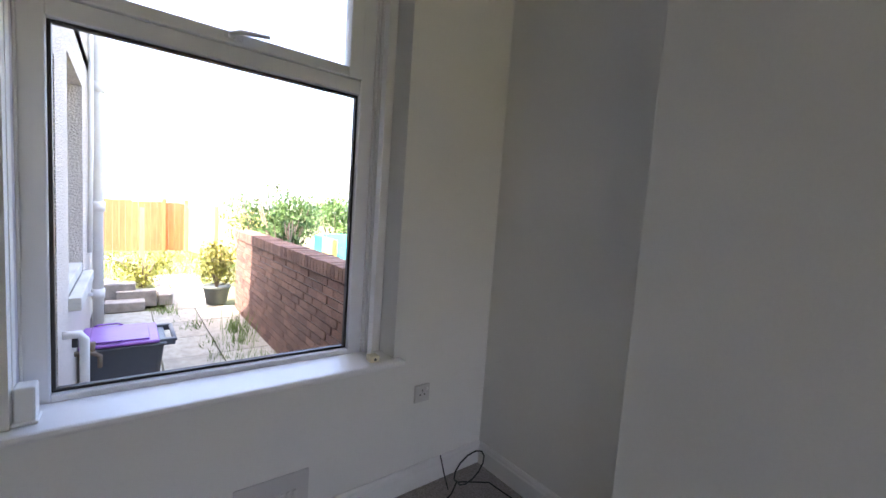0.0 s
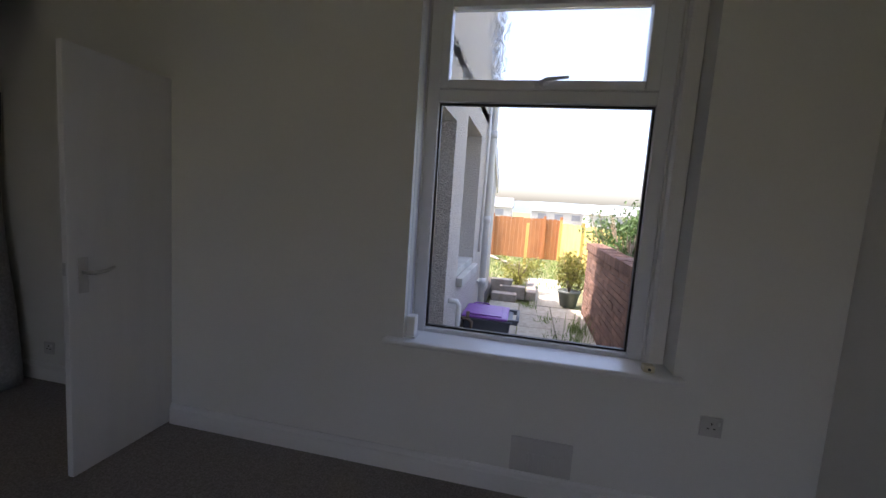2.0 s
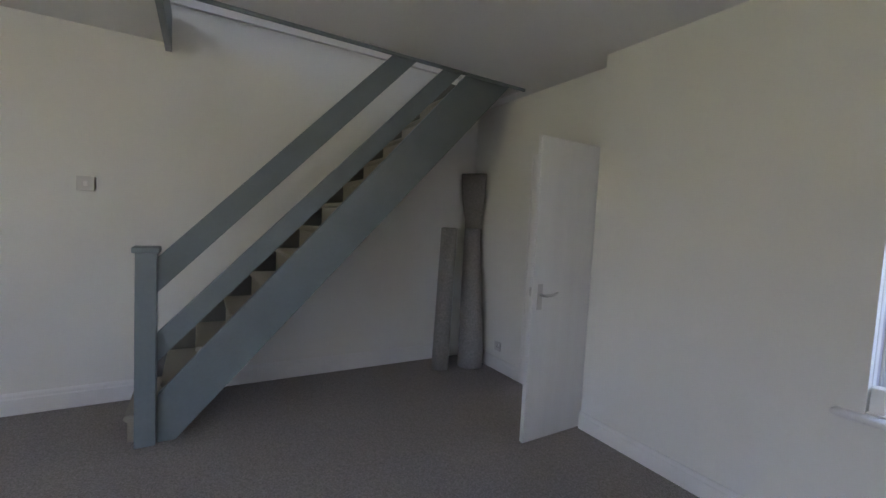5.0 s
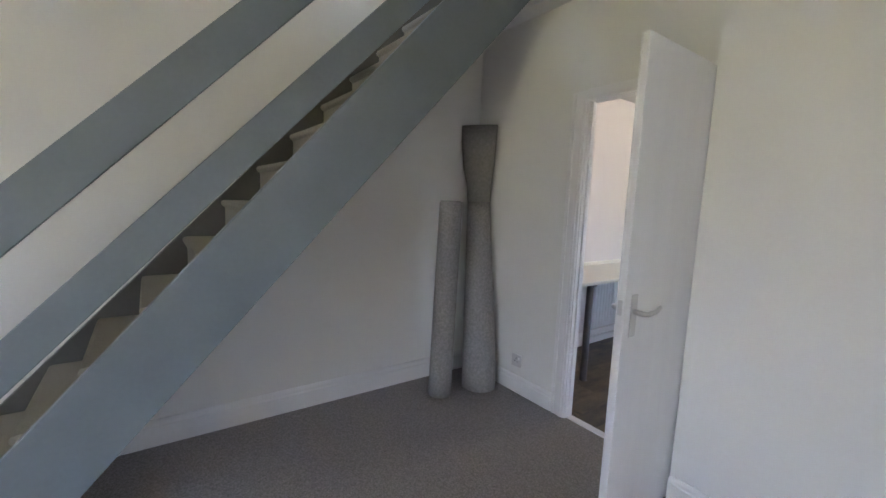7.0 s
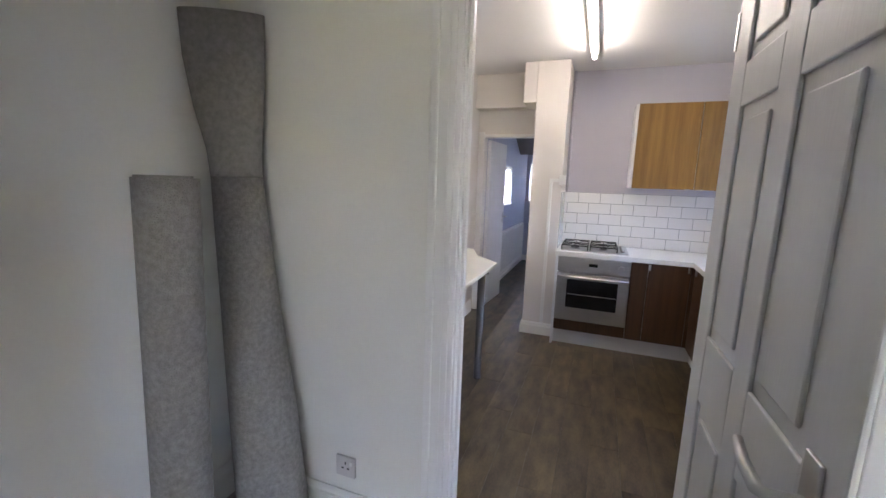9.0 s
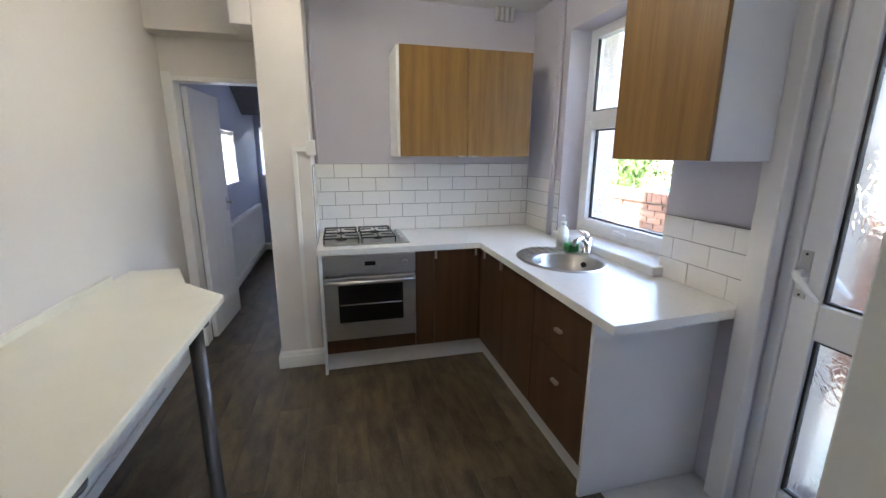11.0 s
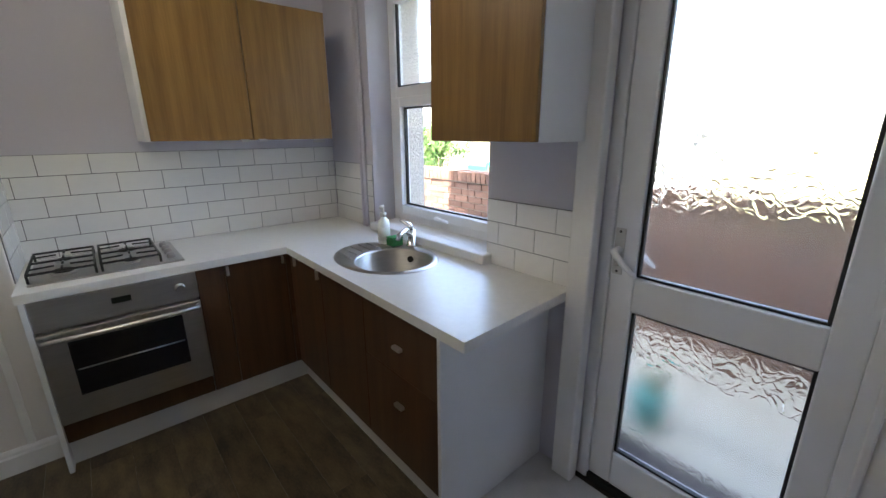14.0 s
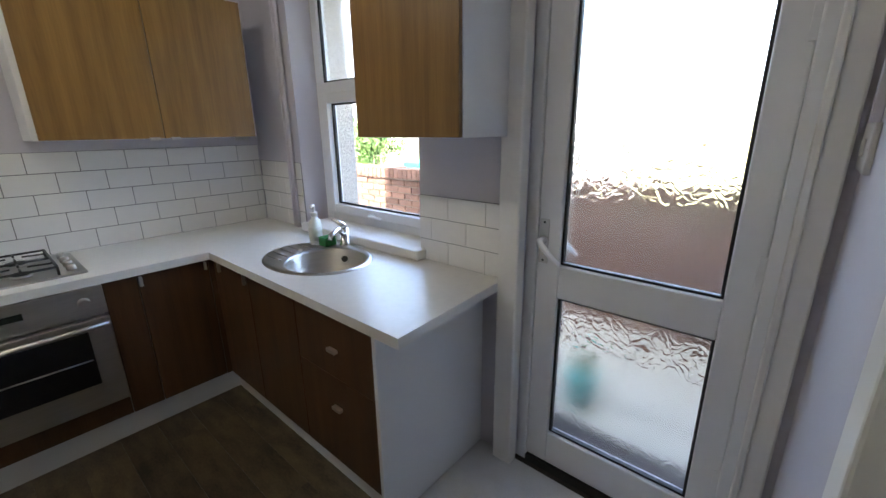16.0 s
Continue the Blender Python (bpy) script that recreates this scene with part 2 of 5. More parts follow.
M_POT = mat("grey_green_plastic_pot", (0.12, 0.135, 0.12), 0.5, var=0.08, bump=0.08)
M_BIN = mat("dark_grey_bin_plastic", (0.085, 0.095, 0.11), 0.45, var=0.06, bump=0.1)
M_LID = mat("purple_bin_lid", (0.23, 0.075, 0.36), 0.4, var=0.06, bump=0.06)
M_PIPE = mat("white_painted_pipe", (0.72, 0.71, 0.68), 0.45, var=0.05, bump=0.05)
M_SLATE = mat("dark_roof_slate", (0.09, 0.09, 0.10), 0.7, var=0.1, scale=8, bump=0.4)
M_FAR = mat("pale_far_house", (0.60, 0.58, 0.56), 0.9, var=0.05)
M_FARROOF = mat("far_grey_roof", (0.32, 0.33, 0.36), 0.9, var=0.05)
M_HILL = mat("hazy_blue_hill", (0.13, 0.19, 0.22), 1.0, var=0.12, scale=0.02, fine=0.1, bump=0.0)
M_TEAL = mat("teal_plastic", (0.03, 0.36, 0.34), 0.5, var=0.1, bump=0.05)
M_STONE = mat("weathered_stone", (0.34, 0.31, 0.27), 0.9, var=0.15, scale=8, bump=0.6, fine=60, dist=0.01)


# ---- builders ----
def mesh_ob(name, bm, material, parent=None, label=""):
    me = bpy.data.meshes.new(name)
    bm.normal_update()
    bm.to_mesh(me)
    bm.free()
    me.materials.append(material)
    ob = new(name, me)
    if parent:
        ob.parent = parent
    if label:
        ob["label"] = label
    return ob


part = mesh_ob


def thing(name, at, label, category, group="", kind=""):
    e = new(name)
    e.empty_display_size = 0.1
    e.location = at
    bpy.context.view_layer.update()
    return tagged(e, label, category, group, kind)


def add_box(bm, x0, x1, y0, y1, z0, z1, bev=0.0, seg=2):
    r = bmesh.ops.create_cube(bm, size=1.0)
    vs = r["verts"]
    for v in vs:
        v.co = Vector(((x0 + x1) / 2 + v.co.x * (x1 - x0), (y0 + y1) / 2 + v.co.y * (y1 - y0), (z0 + z1) / 2 + v.co.z * (z1 - z0)))
    if bev:
        es = list({e for v in vs for e in v.link_edges})
        bmesh.ops.bevel(bm, geom=es, offset=bev, segments=seg, affect="EDGES", profile=0.5)


def box(name, ext, material, parent=None, bev=0.003, label=""):
    """A box given by its extents in the world; under a parent it keeps that place."""
    x0, x1, y0, y1, z0, z1 = ext
    bm = bmesh.new()
    o = parent.matrix_world.translation.copy() if parent else Vector(((x0 + x1) / 2, (y0 + y1) / 2, z0))
    add_box(bm, x0 - o.x, x1 - o.x, y0 - o.y, y1 - o.y, z0 - o.z, z1 - o.z, bev)
    ob = mesh_ob(name, bm, material, parent, label)
    if not parent:
        ob.location = o
    return ob


def place(ob, parent, m=None):
    """Hang ob, built in world metres, under parent."""
    ob.parent = parent
    ob.matrix_parent_inverse = parent.matrix_world.inverted()
    return ob


def sweep_bm(bm, pts, r, seg=10, cap=True):
    """A round bar along points; r is one radius or one for each point."""
    pts = [Vector(p) for p in pts]
    rs = r if isinstance(r, (list, tuple)) else [r] * len(pts)
    rings = []
    up = None
    for i, p in enumerate(pts):
        d = (pts[min(i + 1, len(pts) - 1)] - pts[max(i - 1, 0)]).normalized()
        if up is None:
            up = d.orthogonal().normalized()
        a = (up - d * up.dot(d)).normalized()
        up = a
        c = d.cross(a)
        rings.append([bm.verts.new(p + (a * math.cos(k * math.tau / seg) + c * math.sin(k * math.tau / seg)) * rs[i]) for k in range(seg)])
    for ra, rb in zip(rings, rings[1:]):
        for k in range(seg):
            f = bm.faces.new((ra[k], ra[(k + 1) % seg], rb[(k + 1) % seg], rb[k]))
            f.smooth = True
    if cap:
        bm.faces.new(rings[0][::-1])
        bm.faces.new(rings[-1])


def bar(name, pts, r, material, parent=None, label="", seg=12):
    bm = bmesh.new()
    sweep_bm(bm, pts, r, seg)
    bmesh.ops.recalc_face_normals(bm, faces=bm.faces)
    if parent:
        inv = parent.matrix_world.inverted()
        bmesh.ops.transform(bm, matrix=inv, verts=bm.verts)
    return mesh_ob(name, bm, material, parent, label)


def prism(name, poly, axis, a0, a1, material, parent=None, bev=0.0, label=""):
    """A polygon pushed along an axis. axis 'x': poly in (y, z); 'y': (x, z); 'z': (x, y)."""
    bm = bmesh.new()

    def at(p, a):
        return Vector((a, p[0], p[1])) if axis == "x" else Vector((p[0], a, p[1])) if axis == "y" else Vector((p[0], p[1], a))
    lo = [bm.verts.new(at(p, a0)) for p in poly]
    hi = [bm.verts.new(at(p, a1)) for p in poly]
    bm.faces.new(lo)
    bm.faces.new(hi[::-1])
    n = len(poly)
    for i in range(n):
        bm.faces.new((lo[i], hi[i], hi[(i + 1) % n], lo[(i + 1) % n]))
    bmesh.ops.recalc_face_normals(bm, faces=bm.faces)
    if bev:
        bmesh.ops.bevel(bm, geom=list(bm.edges), offset=bev, segments=2, affect="EDGES", profile=0.5)
    if parent:
        bmesh.ops.transform(bm, matrix=parent.matrix_world.inverted(), verts=bm.verts)
    return mesh_ob(name, bm, material, parent, label)


def wall(name, along, t0, t1, u0, u1, z0, z1, material, holes=(), label="", category="wall"):
    """A wall with thickness from t0 to t1, running along 'x' or 'y', with holes (u0, u1, z0, z1) right through it."""
    us = sorted({u0, u1, *[h[0] for h in holes], *[h[1] for h in holes]})
    zs = sorted({z0, z1, *[h[2] for h in holes], *[h[3] for h in holes]})
    us = [u for u in us if u0 <= u <= u1]
    zs = [z for z in zs if z0 <= z <= z1]

    def solid(i, j):
        if i < 0 or j < 0 or i >= len(us) - 1 or j >= len(zs) - 1:
            return False
        u, z = (us[i] + us[i + 1]) / 2, (zs[j] + zs[j + 1]) / 2
        return not any(h[0] < u < h[1] and h[2] < z < h[3] for h in holes)
    bm = bmesh.new()

    def P(u, t, z):
        return bm.verts.new((u, t, z) if along == "x" else (t, u, z))
    for i in range(len(us) - 1):
        for j in range(len(zs) - 1):
            if not solid(i, j):
                continue
            a, b, c, d = us[i], us[i + 1], zs[j], zs[j + 1]
            for t in (t0, t1):
                bm.faces.new((P(a, t, c), P(b, t, c), P(b, t, d), P(a, t, d)))
            if not solid(i - 1, j):
                bm.faces.new((P(a, t0, c), P(a, t1, c), P(a, t1, d), P(a, t0, d)))
            if not solid(i + 1, j):
                bm.faces.new((P(b, t0, c), P(b, t1, c), P(b, t1, d), P(b, t0, d)))
            if not solid(i, j - 1):
                bm.faces.new((P(a, t0, c), P(b, t0, c), P(b, t1, c), P(a, t1, c)))
            if not solid(i, j + 1):
                bm.faces.new((P(a, t0, d), P(b, t0, d), P(b, t1, d), P(a, t1, d)))
    bmesh.ops.remove_doubles(bm, verts=bm.verts, dist=0.0005)
    bmesh.ops.recalc_face_normals(bm, faces=bm.faces)
    ob = mesh_ob(name, bm, material)
    return tagged(ob, label, category, kind="structure")


def no_shadow(ob):
    ob.visible_shadow = False
    return ob


# ---- structure: living room ----
YD0, YD1 = 0.18, 0.25        # partition with the doorway
ZC = 2.66                    # living-room ceiling
KC = 2.45                    # kitchen ceiling
KF = 3.1                     # kitchen far wall
KE = 1.05                    # kitchen window wall, inner face
OUT = 1.47                   # its outer face
GZ = -0.22                   # yard level


def lwx(y):
    """Inner face of the stair wall, which runs slightly askew."""
    return -1.73 - 0.011 * (0.2 - y)


tagged(box("floor", (-2.5, 3.75, -5.9, YD0 + 0.03, -0.12, 0.0), M_CARPET, bev=0), "worn grey-brown carpet over the whole living room", "floor", kind="structure")
WIN = (1.462, 2.77, 0.705, 2.54)
wall("wall_north", "x", 0.0, 0.27, OUT, 3.7, 0, ZC, M_WALL, [WIN], "white painted plaster wall with the garden window")
wall("wall_north_return", "x", 0.0, 0.11, 0.034, OUT, 0, ZC, M_WALL, (), "white painted plaster wall beside the doorway")
wall("kitchen_wall_south", "x", 0.11, 0.205, 0.05, OUT, 0, ZC, M_KWALL, (), "lilac painted kitchen wall with the light switch")
DOORHOLE = (-0.729, 0.034, -0.1, 2.04)
wall("wall_doorway", "x", YD0, 0.215, -2.2, 0.034, 0, ZC, M_WALL, [DOORHOLE], "white painted partition with the kitchen doorway")
wall("kitchen_wall_doorway", "x", 0.215, YD1, -2.2, 0.034, 0, ZC, M_CREAM, [DOORHOLE], "kitchen side of the doorway partition")
tagged(prism("wall_west", [(lwx(0.2), 0.2), (lwx(-5.9), -5.9), (-2.5, -5.9), (-2.5, 0.2)], "z", 0, 5.2, M_WALL), "white painted wall behind the staircase", "wall", kind="structure")
wall("wall_east", "y", 3.4, 3.7, -5.9, 0.0, 0, 5.2, M_WALL, (), "white painted side wall of the living room")
tagged(box("chimney_breast", (3.29, 3.4, -2.5, -0.88, 0, ZC), M_WALL, bev=0.008), "shallow white painted chimney breast", "wall", kind="structure")
wall("wall_south", "x", -6.2, -5.9, -2.5, 3.7, 0, 5.2, M_WALL, [(0.9, 2.9, 0.8, 2.35), (0.2, 2.2, 3.6, 4.7), (-1.9, -1.1, 3.6, 4.7)], "white painted front wall with windows")
bm = bmesh.new()
add_box(bm, -0.85, 3.75, -5.9, YD0, ZC, ZC + 0.22)
add_box(bm, -2.5, -0.85, -5.9, -2.62, ZC, ZC + 0.22)
add_box(bm, -2.5, -0.85, 0.05, YD0, ZC, ZC + 0.22)
tagged(mesh_ob("ceiling", bm, M_CEIL), "white ceiling with the open stairwell cut in it", "ceiling", kind="structure")
tagged(box("ceiling_upper", (-2.5, 3.75, -6.2, 0.3, 5.2, 5.35), M_CEIL, bev=0), "white ceiling over the landing", "ceiling", kind="structure")
wall("wall_upper_north", "x", 0.07, 0.3, -2.5, 3.7, ZC + 0.12, 5.2, M_WALL, (), "white painted upper wall")
tagged(box("stairwell_trim", (-0.868, -0.848, -2.64, 0.05, ZC - 0.022, ZC + 0.2), M_STAIR, bev=0.002), "grey painted board lining the stairwell edge", "trim", kind="structure")
tagged(box("stairwell_trim", (-2.1, -0.87, -2.64, -2.6, ZC - 0.06, ZC + 0.2), M_STAIR, bev=0.002), "grey painted board across the stairwell end", "trim", kind="structure")
tagged(prism("landing_trim", [(lwx(0) + 0.03, 0.04), (lwx(-3.4) + 0.03, -3.4), (lwx(-3.4) - 0.02, -3.4), (lwx(0) - 0.02, 0.04)], "z", 2.945, 3.09, M_TRIM), "cream painted ledge along the stairwell wall", "trim", kind="structure")


def skirting(name, p0, p1, nrm, h=0.125, t=0.018, material=M_TRIM, label="white painted skirting board"):
    """A skirting board on the line p0 to p1, standing out along nrm, with a moulded top."""
    p0, p1, n = Vector((*p0, 0)), Vector((*p1, 0)), Vector((*nrm, 0))
    prof = [(0, 0.001), (t, 0.001), (t, h * 0.72), (t * 0.75, h * 0.78), (t * 0.7, h * 0.9), (t * 0.35, h), (0, h)]
    bm = bmesh.new()
    ra = [bm.verts.new(p0 + n * a + Vector((0, 0, z))) for a, z in prof]
    rb = [bm.verts.new(p1 + n * a + Vector((0, 0, z))) for a, z in prof]
    k = len(prof)
    for i in range(k):
        bm.faces.new((ra[i], ra[(i + 1) % k], rb[(i + 1) % k], rb[i]))
    bm.faces.new(ra)
    bm.faces.new(rb)
    bmesh.ops.recalc_face_normals(bm, faces=bm.faces)
    return tagged(mesh_ob(name, bm, material), label, "skirting board", kind="structure")


skirting("baseboard", (0.034, 0.0), (3.4, 0.0), (0, -1))
skirting("baseboard", (3.4, -0.02), (3.4, -0.88), (-1, 0))
skirting("baseboard", (3.29, -0.88), (3.29, -2.5), (-1, 0))
skirting("baseboard", (lwx(YD0), YD0), (lwx(-5.8), -5.8), (1, 0.06), 0.15)
skirting("baseboard", (lwx(YD0) + 0.02, YD0), (-0.834, YD0), (0, -1))

# doorway lining and architraves
lin = thing("door_frame", (-0.385, YD0, 0), "white gloss door lining and moulded architraves", "door frame", kind="structure")
for x0, x1 in ((-0.736, -0.716), (0.035, 0.0495)):
    box("jamb", (x0, x1, YD0 - 0.006, YD1 + 0.004, 0, 2.05), M_TRIM, lin)
box("head", (-0.736, 0.034, YD0 - 0.006, YD1 + 0.004, 2.03, 2.05), M_TRIM, lin)
for nm, ext in (("architrave", (-0.832, -0.724, YD0 - 0.016, YD0, 0, 2.095)), ("architrave", (-0.724, 0.03, YD0 - 0.016, YD0, 2.037, 2.1))):
    box(nm, ext, M_TRIM, lin, 0.004)
box("architrave_bead", (-0.814, -0.799, YD0 - 0.024, YD0 - 0.016, 0, 2.08), M_TRIM, lin, 0.004)
box("architrave_bead", (-0.766, -0.742, YD0 - 0.022, YD0 - 0.016, 0, 2.05), M_TRIM, lin, 0.004)
box("door_stop", (-0.716, -0.704, YD0 + 0.02, YD0 + 0.045, 0, 2.03), M_TRIM, lin, 0.002)
box("architrave", (-0.814, -0.726, YD1, YD1 + 0.014, 0, 2.09), M_TRIM, lin, 0.004)
box("architrave", (0.051, 0.113, 0.206, 0.25, 0, 2.09), M_TRIM, lin, 0.004)
tagged(box("threshold_strip", (-0.716, 0.034, YD0 + 0.01, YD0 + 0.06, 0.0, 0.012), M_TRIM, bev=0.004), "pale worn threshold strip in the doorway", "threshold", kind="structure")


def lever_handle(parent, x, y, z, side, toward, name="door_handle", label="satin metal lever handle on a backplate", material=None):
    """A lever on a plate lying in the plane of x; side is the way out of the door, toward the way of the lever along y."""
    m = material or M_SATIN
    h = box(name, (min(x, x + side * 0.006), max(x, x + side * 0.006), y - 0.021, y + 0.021, z - 0.085, z + 0.085), m, parent, 0.002, label)
    bm = bmesh.new()
    pts = [(x, y, z + 0.015), (x + side * 0.045, y, z + 0.015), (x + side * 0.055, y + toward * 0.012, z + 0.015), (x + side * 0.055, y + toward * 0.07, z + 0.018), (x + side * 0.052, y + toward * 0.11, z + 0.03)]
    sweep_bm(bm, pts, [0.011, 0.01, 0.01, 0.0095, 0.008], 10)
    bmesh.ops.recalc_face_normals(bm, faces=bm.faces)
    o = parent.matrix_world.translation
    bmesh.ops.translate(bm, vec=-o, verts=bm.verts)
    lv = mesh_ob("lever", bm, m, h)
    return h


# the open moulded door, standing square to the partition
door = thing("door_1", (-0.03, YD0, 0), "open white six-panel moulded door with metal lever handles", "door", kind="structure")
DX0, DX1, DY0, DY1, DZ0, DZ1 = -0.007, 0.027, -0.553, YD0 - 0.004, 0.012, 2.03
box("door_leaf", (DX0 + 0.009, DX1, DY0, DY1, DZ0, DZ1), M_DOOR, door, 0.002)
w = DY1 - DY0
st = 0.105
cols = [(DY0 + st, (DY0 + DY1) / 2 - st * 0.42), ((DY0 + DY1) / 2 + st * 0.42, DY1 - st)]
rows_ = [(0.22, 0.86), (1.04, 1.60), (1.70, 1.92)]
for a, b in ((DY0, cols[0][0]), (cols[0][1], cols[1][0]), (cols[1][1], DY1)):
    box("stile", (DX0, DX0 + 0.009, a, b, DZ0, DZ1), M_DOOR, door, 0.0035)
zz = [DZ0] + [v for r in rows_ for v in r] + [DZ1]
for c in cols:
    for k in range(0, len(zz), 2):
        box("rail", (DX0 + 0.0004, DX0 + 0.009, c[0], c[1], zz[k], zz[k + 1]), M_DOOR, door, 0.0035)
    for r in rows_:
        box("panel", (DX0 + 0.002, DX0 + 0.01, c[0] + 0.032, c[1] - 0.032, r[0] + 0.032, r[1] - 0.032), M_DOOR, door, 0.005)
lever_handle(door, DX0, DY0 + 0.065, 0.99, -1, 1)
lever_handle(door, DX1, DY0 + 0.065, 0.99, 1, 1)
box("latch", (0.001, 0.019, DY0 - 0.003, DY0, 0.995, 1.055), M_SATIN, door, 0.001, "metal latch in the door edge")
door.rotation_euler.z = radians(0.5)
for z in (0.25, 1.75):
    box("hinge", (DX0 - 0.003, DX0 + 0.004, DY1 - 0.01, DY1 + 0.006, z, z + 0.09), M_SATIN, door, 0.001)

# living-room window
win = thing("window_1", (2.08, 0.17, 0.735), "white uPVC window with an obscured top light above a clear pane", "window", kind="structure")
wx0, wx1, wz0, wz1 = 1.468, 2.69, 0.735, 2.56
FY0, FY1 = 0.125, 0.2
for nm, ext in (("frame_stile", (wx0, 1.545, FY0, FY1, wz0, wz1)), ("frame_stile", (2.612, wx1, FY0, FY1, wz0, wz1)),
                ("frame_rail", (1.545, 2.612, FY0, FY1, wz0, 0.775)), ("frame_rail", (1.545, 2.612, FY0, FY1, 2.0, 2.062)), ("frame_rail", (1.545, 2.612, FY0, FY1, 2.515, wz1))):
    box(nm, ext, M_UPVC, win, 0.005)
for nm, ext in (("sash_stile", (1.545, 1.592, FY0 - 0.02, FY1 - 0.02, 2.062, 2.515)), ("sash_stile", (2.545, 2.612, FY0 - 0.02, FY1 - 0.02, 2.062, 2.515)),
                ("sash_rail", (1.592, 2.545, FY0 - 0.02, FY1 - 0.02, 2.062, 2.108)), ("sash_rail", (1.592, 2.545, FY0 - 0.02, FY1 - 0.02, 2.465, 2.515))):
    box(nm, ext, M_UPVC, win, 0.006)
for a, b, c, d in ((1.5455, 1.556, 0.776, 1.999), (2.601, 2.6115, 0.776, 1.999), (1.556, 2.601, 0.776, 0.786), (1.556, 2.601, 1.989, 1.999)):
    box("gasket", (a, b, 0.150, 0.176, c, d), M_BLACK, win, 0.001, "black rubber glazing gasket")
no_shadow(box("pane", (1.5457, 2.6113, 0.160, 0.166, 0.7765, 1.9985), M_GLASS, win, 0, "clear glass pane"))
no_shadow(box("pane", (1.593, 2.544, 0.145, 0.151, 2.109, 2.464), M_SWIRL, win, 0, "swirl-patterned obscured glass"))
bar("window_handle", [(2.06, FY0 - 0.02, 2.088), (2.06, FY0 - 0.05, 2.088), (2.085, FY0 - 0.058, 2.1), (2.19, FY0 - 0.055, 2.112)], [0.012, 0.011, 0.010, 0.007], M_UPVC, win)
box("handle_plate", (2.03, 2.10, FY0 - 0.026, FY0 - 0.02, 2.075, 2.1), M_UPVC, win, 0.003)
box("reveal_board", (2.69, 2.772, 0.09, FY1, wz0, wz1), M_TRIM, win, 0.005)
for x in (wx0, wx1 - 0.014):
    box("reveal_bead", (x, x + 0.014, FY0 - 0.022, FY0, wz0, wz1), M_TRIM, win, 0.004)
    box("reveal_bead", (x + (0.003 if x == wx0 else -0.0), x + 0.011, 0.0, 0.045, wz0, wz1), M_TRIM, win, 0.003)
win.location += Vector((-0.006, 0.045, -0.025))
tagged(box("window_sill", (1.37, 2.81, -0.055, 0.17, 0.7, 0.73), M_TRIM, bev=0.012), "glossy white window board with a rounded nose", "window sill", kind="structure")
blk = thing("alarm_sensor", (1.5, 0.05, 0.735), "white plastic sensor box standing on the window board", "sensor")
box("body", (1.474, 1.524, 0.02, 0.085, 0.73, 0.845), M_PLAST, blk, 0.006)
box("base", (1.470, 1.530, 0.012, 0.09, 0.73, 0.74), M_PLAST, blk, 0.003)
cl = thing("catch_block", (2.66, 0.03, 0.735), "small yellowed plastic catch with a dark hole", "window catch")
box("body", (2.64, 2.688, -0.01, 0.04, 0.73, 0.76), M_BEIGE, cl, 0.004)
bar("hole", [(2.664, -0.0115, 0.745), (2.664, -0.009, 0.745)], 0.007, M_SLOT, cl)


def socket(name, at, nrm, size=0.088, double=False, label="white plastic single wall socket", slots=True, parts="socket"):
    """A plate on a wall; nrm is 'y-', 'x+', 'y+' or 'x-'."""
    e = thing(name, at, label, parts)
    wdt = size * (1.7 if double else 1.0)
    x, y, z = at

    def ext(u0, u1, d0, d1, z0, z1):
        if nrm[0] == "y":
            s = -1 if nrm[1] == "-" else 1
            return (x + u0, x + u1, *sorted((y + s * d0, y + s * d1)), z + z0, z + z1)
        s = -1 if nrm[1] == "-" else 1
        return (*sorted((x + s * d0, x + s * d1)), y + u0, y + u1, z + z0, z + z1)
    box("plate", ext(-wdt / 2, wdt / 2, 0.0, 0.011, -size / 2, size / 2), M_SWITCH, e, 0.003)
    if slots:
        for u, zz_, ww, hh in ((0, 0.016, 0.006, 0.011), (-0.013, -0.006, 0.009, 0.006), (0.013, -0.006, 0.009, 0.006)):
            box("slot", ext(u - ww / 2, u + ww / 2, 0.0105, 0.0122, zz_ - hh / 2, zz_ + hh / 2), M_SLOT, e, 0)
        box("rocker", ext(0.022, 0.034, 0.0105, 0.016, 0.012, 0.03), M_PLAST, e, 0.002)
    else:
        box("rocker", ext(-0.012, 0.012, 0.0105, 0.017, -0.018, 0.018), M_PLAST, e, 0.003)
        for u in (-wdt / 2 + 0.012, wdt / 2 - 0.012):
            box("screw", ext(u - 0.003, u + 0.003, 0.0105, 0.0122, -0.003, 0.003), M_SATIN, e, 0)
    return e


socket("wall_socket", (2.95, 0.0, 0.517), "y-", 0.092)
socket("wall_socket", (-1.17, YD0, 0.24), "y-", 0.09)
socket("light_switch", (lwx(-3.09), -3.09, 1.585), "x+", 0.1, False, "white square light switch on the stair wall", False, "light switch")
socket("light_switch", (0.955, 0.205, 1.375), "y+", 0.1, True, "white fused switch plate on the lilac wall", False, "light switch")
tagged(box("cable_trunking", (0.915, 0.94, 0.205, 0.222, 1.425, KC), M_KWALL, bev=0.002), "painted-over cable trunking above the switch", "trunking")

